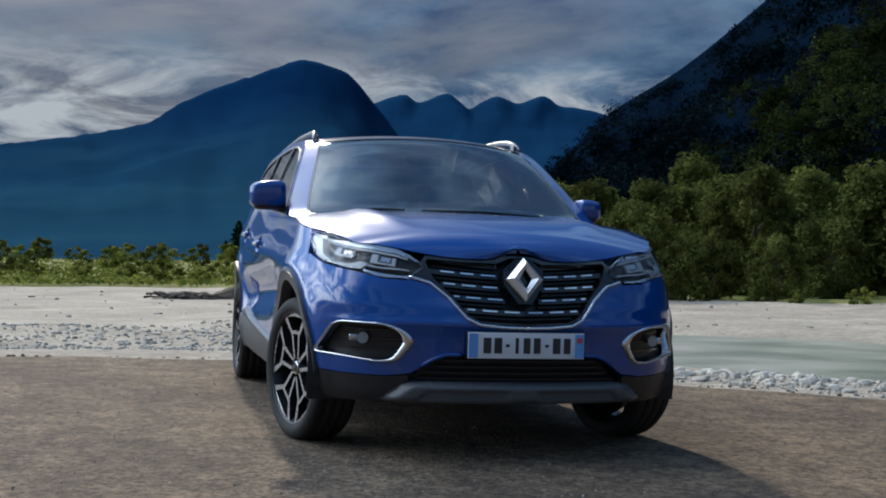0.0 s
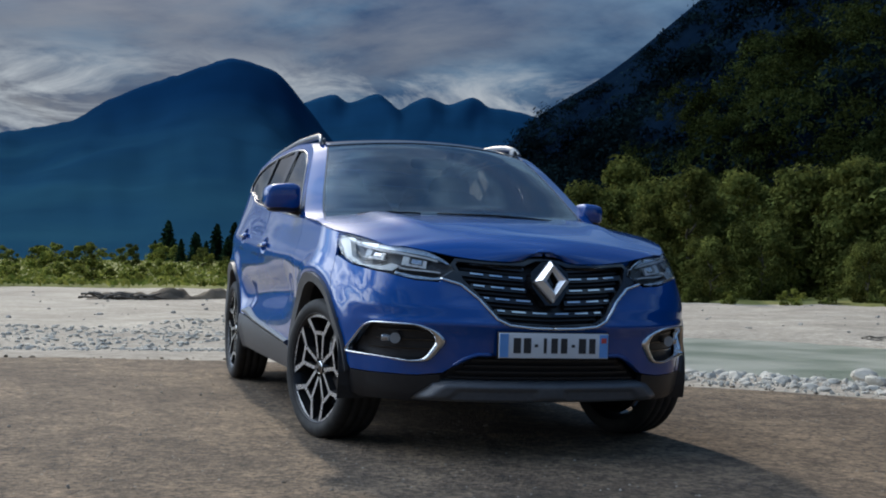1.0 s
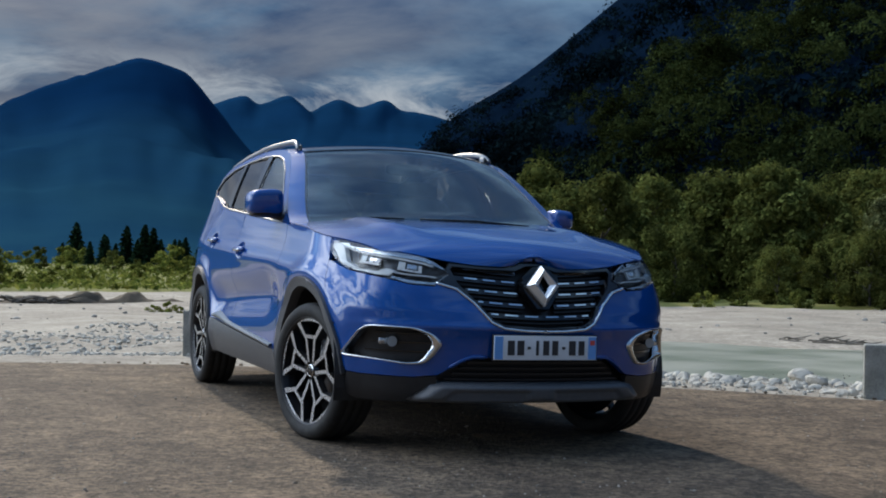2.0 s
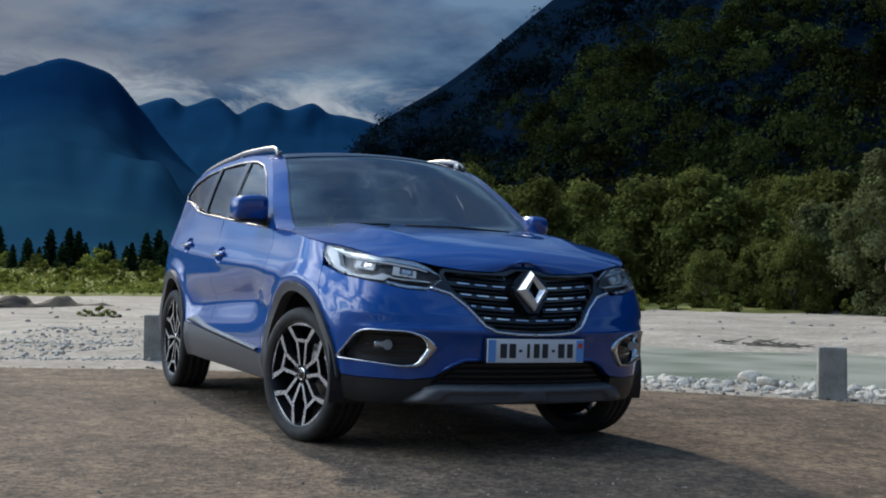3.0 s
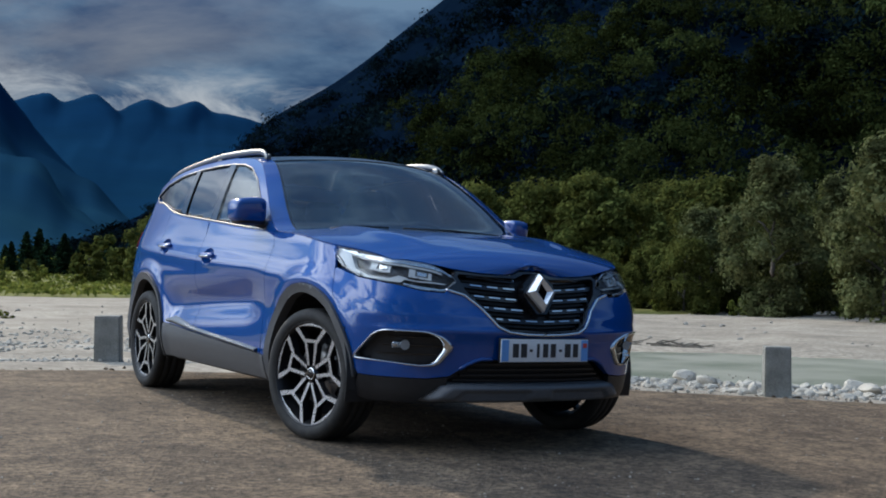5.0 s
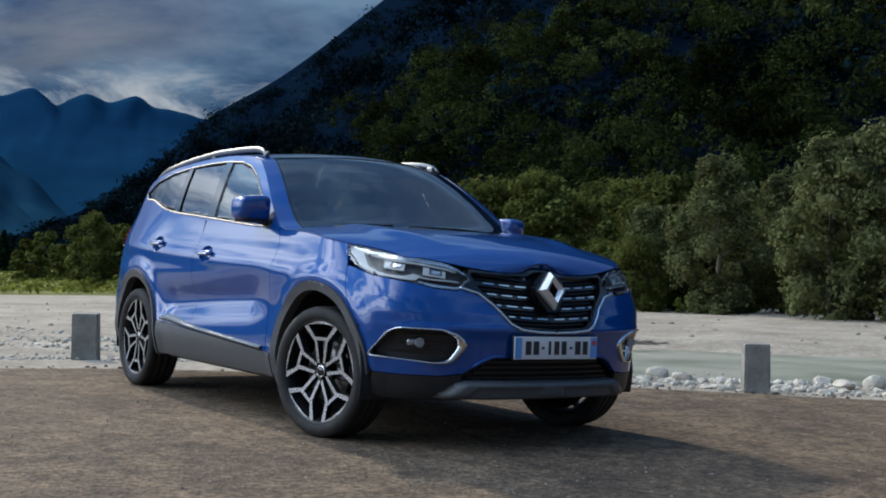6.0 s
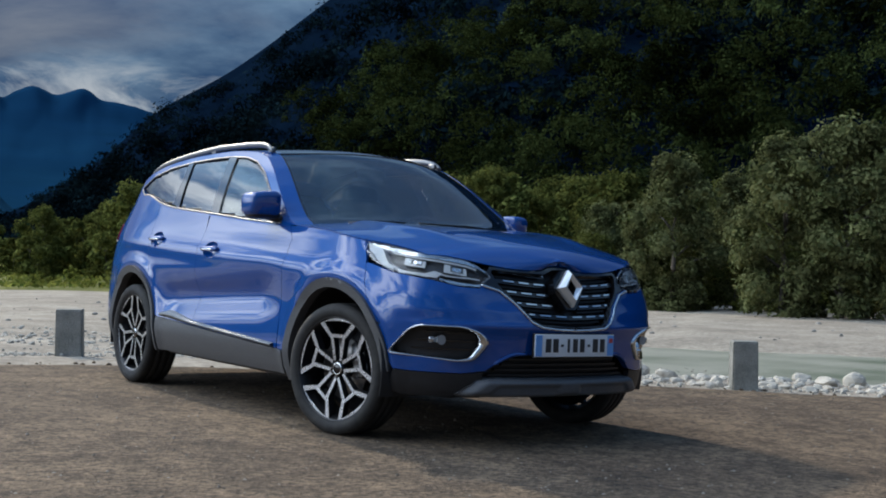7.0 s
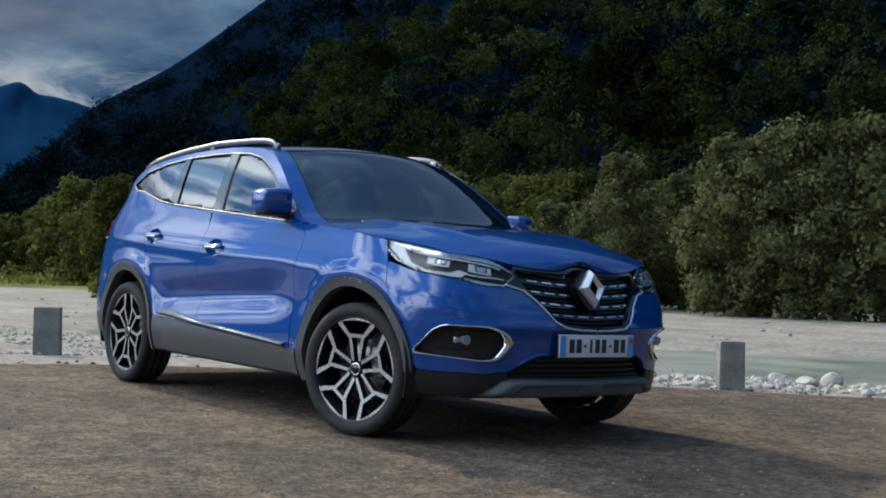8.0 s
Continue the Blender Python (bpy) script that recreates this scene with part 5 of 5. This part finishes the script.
# ---- plants ----
def foliage(name, dark, light, through_part=0.35, patch=0.5, tree_cells=0.0):
    m = bpy.data.materials.new(name)
    m.use_nodes = True
    nt = m.node_tree
    nt.nodes.clear()
    o = nt.nodes.new("ShaderNodeOutputMaterial")
    geo = nt.nodes.new("ShaderNodeNewGeometry")
    info = nt.nodes.new("ShaderNodeObjectInfo")
    ramp = nt.nodes.new("ShaderNodeValToRGB")
    ramp.color_ramp.elements[0].color, ramp.color_ramp.elements[1].color = (*dark, 1), (*light, 1)
    hue = nt.nodes.new("ShaderNodeHueSaturation")
    val = nt.nodes.new("ShaderNodeMapRange")
    val.inputs["To Min"].default_value, val.inputs["To Max"].default_value = 0.7, 1.35
    df = nt.nodes.new("ShaderNodeBsdfDiffuse")
    tr = nt.nodes.new("ShaderNodeBsdfTranslucent")
    mx = nt.nodes.new("ShaderNodeMixShader")
    mx.inputs[0].default_value = through_part
    nt.links.new(geo.outputs["Random Per Island"], ramp.inputs[0])
    nt.links.new(ramp.outputs[0], hue.inputs["Color"])
    nt.links.new(info.outputs["Random"], val.inputs["Value"])
    nt.links.new(val.outputs[0], hue.inputs["Value"])
    tc = nt.nodes.new("ShaderNodeTexCoord")
    big = nt.nodes.new("ShaderNodeTexNoise")
    big.inputs["Scale"].default_value, big.inputs["Detail"].default_value = patch, 3.0
    span = nt.nodes.new("ShaderNodeMapRange")
    span.inputs["From Min"].default_value, span.inputs["From Max"].default_value = 0.32, 0.68
    span.inputs["To Min"].default_value, span.inputs["To Max"].default_value = 0.45, 1.6
    tone = nt.nodes.new("ShaderNodeVectorMath")
    tone.operation = "SCALE"
    nt.links.new(tc.outputs["Object"], big.inputs["Vector"])
    nt.links.new(big.outputs["Fac"], span.inputs["Value"])
    nt.links.new(hue.outputs[0], tone.inputs[0])
    nt.links.new(span.outputs[0], tone.inputs["Scale"])
    last = tone.outputs[0]
    if tree_cells:
        # neighbouring trees differ in kind and tone
        cells = nt.nodes.new("ShaderNodeTexVoronoi")
        cells.inputs["Scale"].default_value = tree_cells
        split = nt.nodes.new("ShaderNodeSeparateColor")
        kind_tone = nt.nodes.new("ShaderNodeMapRange")
        kind_tone.inputs["To Min"].default_value, kind_tone.inputs["To Max"].default_value = 0.35, 1.7
        by_tree = nt.nodes.new("ShaderNodeVectorMath")
        by_tree.operation = "SCALE"
        nt.links.new(tc.outputs["Object"], cells.inputs["Vector"])
        nt.links.new(cells.outputs["Color"], split.inputs[0])
        nt.links.new(split.outputs[0], kind_tone.inputs["Value"])
        nt.links.new(last, by_tree.inputs[0])
        nt.links.new(kind_tone.outputs[0], by_tree.inputs["Scale"])
        last = by_tree.outputs[0]
    for sh in (df, tr):
        nt.links.new(last, sh.inputs["Color"])
    nt.links.new(df.outputs[0], mx.inputs[1])
    nt.links.new(tr.outputs[0], mx.inputs[2])
    nt.links.new(mx.outputs[0], o.inputs["Surface"])
    return m


M_LEAF = foliage("green_leaves", (0.043, 0.056, 0.014), (0.142, 0.152, 0.043), 0.28)
M_WILLOW = foliage("silvery_willow_leaves", (0.055, 0.070, 0.026), (0.195, 0.205, 0.092), 0.28)
M_SCRUB = foliage("yellow_green_scrub", (0.070, 0.098, 0.020), (0.245, 0.255, 0.062), 0.40)
M_NEEDLE = foliage("dark_spruce_needles", (0.010, 0.026, 0.014), (0.026, 0.050, 0.024), 0.15)
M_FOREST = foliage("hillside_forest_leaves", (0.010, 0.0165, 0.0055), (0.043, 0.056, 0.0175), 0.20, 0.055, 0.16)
M_BARK = material("grey_bark", (0.05, 0.043, 0.035), 0.95, second=(0.10, 0.09, 0.075), scale=3, bump=0.6, bump_scale=14)
M_MEADOW = material("rough_meadow", (0.11, 0.13, 0.028), 0.95, second=(0.26, 0.24, 0.085), scale=0.12, bump=0.8, bump_scale=2.5, detail=12, sheen_spec=0.1)
M_WOOD = material("bleached_driftwood", (0.06, 0.048, 0.038), 0.9, second=(0.16, 0.14, 0.115), scale=4, bump=0.5, bump_scale=30)


def leaf_cards(points, normals, size, loose=.45):
    """Leaf-shaped quads, bent along the middle, at points: arrays of corners and faces."""
    n = len(points)
    d = normals + rng.normal(size=(n, 3)) * loose
    d /= np.linalg.norm(d, axis=1)[:, None]
    t = np.cross(d, rng.normal(size=(n, 3)))
    t /= np.linalg.norm(t, axis=1)[:, None] + 1e-9
    b = np.cross(d, t)
    s = size * rng.uniform(.6, 1.35, n)[:, None]
    c = np.stack([points - t * s, points - b * s * .5 + d * s * .12, points + t * s, points + b * s * .5 + d * s * .12], 1)
    return c.reshape(-1, 3), np.arange(4 * n).reshape(n, 4)


def lumps(clumps, shrink=.80):
    """Dense hearts of leaf clumps, one uneven ball each: arrays of corners and faces."""
    vs, fs, b = [], [], 0
    for c, r in clumps:
        bumpy = 1 + .16 * np.sin(ICO_V[:, :1] * 5 + c[0] * 3) * np.cos(ICO_V[:, 1:2] * 6 + c[1] * 3) + rng.uniform(-.07, .07, (len(ICO_V), 1))
        vs.append(ICO_V * bumpy * np.array(r) * shrink + np.array(c))
        fs += (ICO_F + b).tolist()
        b += len(ICO_V)
    return np.concatenate(vs), fs


def crown_points(clumps, per, fill_in=.35):
    pts, nor = [], []
    for c, r in clumps:
        d = rng.normal(size=(per, 3))
        d /= np.linalg.norm(d, axis=1)[:, None]
        d = d[d[:, 2] > -.75]
        k = (fill_in + (1 - fill_in) * rng.random(len(d)) ** .4)[:, None]
        lump = 1 + .22 * np.sin(d[:, :1] * 5 + c[0]) * np.cos(d[:, 1:2] * 6 + c[1])
        pts.append(np.array(c) + d * k * lump * np.array(r))
        nor.append(d + np.array([0, 0, .35]))
    return np.concatenate(pts), np.concatenate(nor)


def build_tree(name, tall, wide, clump_count, per, leaf, mat, label, base=.12, narrow=1.0):
    """A tapered trunk with limbs, and a crown of many leaves in clumps."""
    tree = tagged(new(name), label=label, category="tree", group="trees by the river")
    pts = [(0.03 * tall * math.sin(i * 1.7) * i / 8, 0.03 * tall * math.cos(i * 2.3) * i / 8, tall * .85 * i / 8 - .3) for i in range(9)]
    tube("trunk", pts, [tall * .022 * (1 - .85 * i / 8) for i in range(9)], M_BARK, tree, "grey tapered trunk", seg=7)
    clumps = []
    for k in range(clump_count):
        h = base + (1 - base) * (k + .5) / clump_count
        spread = wide * (math.sin(math.pi * min(h * .82 + .12, 1)) ** .7) * narrow
        a = k * 2.4 + rng.uniform(-.5, .5)
        off = spread * rng.uniform(.25, .85)
        r = wide * rng.uniform(.20, .40)
        c = (off * math.cos(a), off * math.sin(a), min(h * tall, tall - r * .6))
        clumps.append((c, (r, r, r * rng.uniform(.7, 1.05))))
        if k % 3 == 0 and h < .8:
            tube("limb", [(0, 0, max(c[2] - r, .2)), (c[0] * .5, c[1] * .5, c[2] - r * .3), c], [tall * .010, tall * .006, tall * .003], M_BARK, tree, seg=5)
    p, n = crown_points(clumps, per, .35)
    keep = p[:, 2] > .1
    v, f = leaf_cards(p[keep], n[keep], leaf * 1.25, .6)
    hv, hf = lumps(clumps, .42)
    hv[:, 2] = np.maximum(hv[:, 2], .05)
    mesh_object("crown", v.tolist() + hv.tolist(), f.tolist() + [tuple(i + len(v) for i in t) for t in hf], mat, tree, smooth=False)
    return tree


def build_conifer():
    tree = tagged(new("spruce"), label="dark pointed spruce standing behind the scrub meadow", category="tree", group="spruces behind the meadow")
    tube("trunk", [(0, 0, -.4), (0, 0, 4), (0, 0, 7.6)], [.14, .09, .02], M_BARK, tree, "straight trunk", seg=6)
    pts, nor = [], []
    for i in range(2100):
        h = rng.random() ** 1.3
        a = rng.uniform(0, 2 * math.pi)
        tier = .75 + .25 * math.cos(h * 55)
        r = (1 - h) ** .7 * 2.9 * tier * rng.uniform(.35, 1.0) * (1 + .15 * math.sin(3 * a + 9 * h))
        pts.append((r * math.cos(a), r * math.sin(a), .5 + h * 7.5 - r * .28))
        nor.append((math.cos(a) * .4, math.sin(a) * .4, .9))
    v, f = leaf_cards(np.array(pts), np.array(nor), .42)
    mesh_object("crown", v.tolist(), f.tolist(), M_NEEDLE, tree, smooth=False)
    return tree


def plant(first, spots, sink=.1):
    for i, (az, r, sc) in enumerate(spots):
        x, y = r * math.sin(radians(az)), r * math.cos(radians(az))
        m = pose(x, y, meadow(x, y) - sink, 0, 0, (az * 137 + i * 71) % 360)
        if i == 0:
            first.matrix_basis = m @ Matrix.Scale(sc, 4)
        else:
            t = copy_thing(first, Matrix())
            t.matrix_basis = m @ Matrix.Scale(sc, 4)


alder = build_tree("alder", 7.5, 2.9, 24, 240, .130, M_LEAF, "dense green alder on the far river bank", base=.0)
alder_b = build_tree("alder", 8.5, 2.7, 26, 225, .130, M_LEAF, "tall green alder on the far river bank", base=.0, narrow=.9)
willow = build_tree("willow", 5.2, 2.9, 18, 360, .10, M_LEAF, "rounded green willow on the far river bank", base=.0)
willow_b = build_tree("willow", 9.5, 3.3, 34, 390, .112, M_WILLOW, "tall silvery willow beside the gravel river", base=.0, narrow=.95)
bush = build_tree("bush", 1.9, 1.5, 9, 105, .115, M_SCRUB, "low yellow-green bush in the meadow", base=.0)
tagged(bush, category="bush", group="bushes in the meadow")
dark_bush = build_tree("bush", 2.3, 1.3, 9, 105, .115, M_LEAF, "dark green rounded bush in the meadow", base=.0)
tagged(dark_bush, category="bush", group="bushes in the meadow")
spruce = build_conifer()

def row(a0, a1, step, r0, r1, s0, s1):
    out, a = [], a0
    while a < a1:
        out.append((a + float(rng.uniform(-.4, .4)) * step, float(rng.uniform(r0, r1)), float(rng.uniform(s0, s1))))
        a += step
    return out


plant(alder, row(22, 66, 1.9, 66, 78, .70, 1.12) + row(22, 66, 4.4, 84, 100, .95, 1.3))
plant(alder_b, row(22, 66, 3.1, 68, 82, .70, 1.0) + row(26, 66, 5.5, 96, 112, 1.0, 1.35))
plant(willow, row(23.5, 62, 2.9, 58, 65, .62, 1.0))
plant(willow_b, [(47.9, 56, .84), (53.6, 50, .86), (56.5, 49, .92), (60, 50, .95), (44.2, 62, .62), (64, 52, .9), (51.0, 62, .80)])
plant(bush, row(-9, 24, 1.6, 90, 125, .4, 1.1) + row(-9, 24, 1.3, 130, 190, .8, 1.9) + row(22, 60, 2.2, 55, 60, .3, .6))
plant(dark_bush, row(-9, 24, 2.1, 95, 150, .6, 1.4) + row(14, 26, .8, 105, 130, 1.5, 2.8))
plant(spruce, row(4.4, 10.5, .40, 175, 215, .42, .85) + row(10.5, 19, .65, 150, 200, .38, .80))
plant(copy_thing(bush, Matrix()), [(6.6, 38.8, .20), (7.3, 39.2, .26), (8.0, 38.6, .18)], .14)
plant(copy_thing(alder, Matrix()), row(16.5, 26, 1.1, 108, 135, .72, 1.0))


def build_meadow():
    verts, faces = [], []
    cols, rows = 90, 22
    for i in range(cols):
        az = radians(-45 + i)
        r0 = 83 + 3 * noise.noise((i * .3, 0, 0)) + 1.5 * noise.noise((i * 1.1, 4, 0))
        r0 -= 26 * smoothstep(18, 30, -45 + i)
        for j in range(rows):
            r = r0 + (j / (rows - 1)) ** 1.8 * 420
            x, y = r * math.sin(az), r * math.cos(az)
            verts.append((x, y, meadow(x, y) + (.12 + .25 * noise.noise((x * .1, y * .1, 1)) * min(j, 3) / 3 if j else -.25)))
    for i in range(cols - 1):
        for j in range(rows - 1):
            faces.append((i * rows + j, (i + 1) * rows + j, (i + 1) * rows + j + 1, i * rows + j + 1))
    mesh_object("meadow", verts, faces, M_MEADOW, label="rough yellow-green meadow behind the riverbed", kind="structure")


build_meadow()


def build_grass():
    az = np.radians(rng.uniform(-12, 26, 9000))
    r = 84 * (185 / 84) ** (rng.random(9000) ** 1.2)
    pts = np.array([(q * math.sin(a), q * math.cos(a), meadow(q * math.sin(a), q * math.cos(a)) + .3) for a, q in zip(az, r)])
    v, f = leaf_cards(pts, np.tile([0, -.6, .5], (len(pts), 1)), .26)
    mesh_object("meadow_grass", v.tolist(), f.tolist(), M_SCRUB, label="tufts of tall yellow-green meadow grass", kind="stuff", smooth=False)


build_grass()


# darker, bluer copy of the hillside leaves: shade and haze put into the colour
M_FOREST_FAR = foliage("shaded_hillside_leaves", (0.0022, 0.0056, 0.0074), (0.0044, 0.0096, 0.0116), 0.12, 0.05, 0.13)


def build_forest(name, label, mat, count, a0, a1, f0, f1, cards):
    """Woods on the hillside: every crown is a ring of boughs, each a tuft of small leaf sprays."""
    pts, nor, siz = [], [], []
    near_woods = mat is M_FOREST
    for i in range(count):
        az = rng.uniform(a0, a1)
        f = f0 + (f1 - f0) * rng.random() ** 1.1
        x, y, z = slope_point(az, f)
        r = math.hypot(x, y)
        if z / r > .27:
            continue
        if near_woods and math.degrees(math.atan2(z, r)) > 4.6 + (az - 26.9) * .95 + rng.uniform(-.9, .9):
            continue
        w = (rng.uniform(2.2, 5.2) if near_woods else rng.uniform(2.2, 5.6)) * (1 + .25 * f) * (1 - .45 * smoothstep(.6, .9, f))
        h = w * (rng.uniform(1.0, 1.9) if near_woods else rng.uniform(.7, 1.25))
        middle = np.array([x, y, z + h * (.45 if near_woods else .2)])
        boughs = 13 if near_woods else 3
        for k in range(boughs):
            # each bough is a tuft of leaves on the crown's outside
            a, up = k * 2.4 + i, rng.uniform(-.25, .95)
            flat = math.sqrt(max(1 - up * up, 0)) * rng.uniform(.55, 1.0)
            centre = middle + np.array([w * flat * math.cos(a), w * flat * math.sin(a), h * up]) * .72
            d = rng.normal(size=(cards // boughs, 3))
            d /= np.linalg.norm(d, axis=1)[:, None]
            d[:, 2] = np.abs(d[:, 2]) * 1.15 - .30
            size = rng.uniform(.26, .46) if near_woods else rng.uniform(.60, .95)
            pts.append(centre + d * np.array([w, w, h * .8]) * size * rng.uniform(.45, 1.05, (len(d), 1)))
            nor.append(d * 1.6 + [0, 0, .3])
            siz.append(np.full(len(d), w * (.064 if near_woods else .13)))
    p, n, s = np.concatenate(pts), np.concatenate(nor), np.concatenate(siz)
    v, f = leaf_cards(p, n, 1.0, .5)
    q = v.reshape(-1, 4, 3)
    mid = q.mean(1, keepdims=True)
    q = mid + (q - mid) * s[:, None, None]
    mesh_object(name, q.reshape(-1, 3).tolist(), f.tolist(), mat, label=label, kind="stuff", smooth=False)


build_forest("hillside_forest", "dense olive-green mixed forest on the lower hillside", M_FOREST, 580, 25, 66, 0.0, .42, 640)
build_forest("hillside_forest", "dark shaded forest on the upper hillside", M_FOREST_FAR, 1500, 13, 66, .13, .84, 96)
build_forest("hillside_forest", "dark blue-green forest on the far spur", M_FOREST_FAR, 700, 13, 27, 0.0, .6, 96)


def build_drift(name, label, az, r, length, count, tall, seed, girth=1.0):
    """A heap of stranded branches."""
    g = np.random.default_rng(seed)
    x, y = r * math.sin(radians(az)), r * math.cos(radians(az))
    heap = tagged(new(name), label=label, category="driftwood")
    heap.matrix_basis = pose(x, y, bed(x, y), 0, 0, -az)
    for i in range(count):
        c = np.array([g.uniform(-.5, .5) * length, g.uniform(-.5, .5), g.uniform(.02, tall) * g.random()])
        a, up = g.uniform(-.7, .7), g.uniform(-.25, .35)
        L = g.uniform(.25, 1.0) * length * .22
        d = np.array([math.cos(a) * math.cos(up), math.sin(a) * math.cos(up), math.sin(up)]) * L
        bend = g.normal(size=3) * .08 * L
        pts = [c - d, c - d * .3 + bend, c + d * .4 - bend * .5, c + d]
        tube("branch", [(p[0], p[1], max(p[2], .03)) for p in pts], [k * girth for k in (.06, .05, .04, .015)], M_WOOD, heap, seg=5)
    return heap


M_EARTH = material("dry_brown_earth", (0.050, 0.036, 0.024), 0.95, second=(0.125, 0.095, 0.062), scale=1.6, bump=0.8, bump_scale=9)


def build_mound(az, r, length, deep, tall):
    """A low uneven bank of earth left on the gravel."""
    x, y = r * math.sin(radians(az)), r * math.cos(radians(az))
    verts, faces, nu, nv = [], [], 60, 16
    for i in range(nu + 1):
        for j in range(nv + 1):
            u, w = -1 + 2 * i / nu, -1 + 2 * j / nv
            dome = max(0.0, 1 - abs(u) ** 2.6) * max(0.0, 1 - w * w)
            z = tall * dome * (.62 + .9 * noise.noise((u * 3.1, w * 1.2, 7.7)) + .4 * noise.noise((u * 9, w * 4, 2.1))) - .12
            verts.append((u * length / 2, w * deep / 2, z))
    n = nv + 1
    faces = [(i * n + j, (i + 1) * n + j, (i + 1) * n + j + 1, i * n + j + 1) for i in range(nu) for j in range(nv)]
    ob = mesh_object("earth_mound", verts, faces, M_EARTH, label="low brown bank of dry earth on the gravel", category="mound")
    ob.matrix_basis = pose(x, y, bed(x, y), 0, 0, -az)


build_mound(4.6, 53, 9.0, 3.0, .75)
build_drift("driftwood_heap", "dark heap of stranded branches on the gravel", 1.6, 51, 3.4, 26, .35, 3)
build_drift("driftwood_heap", "low line of stranded branches beside the river", 44.8, 22.7, 2.0, 18, .14, 5, .36)
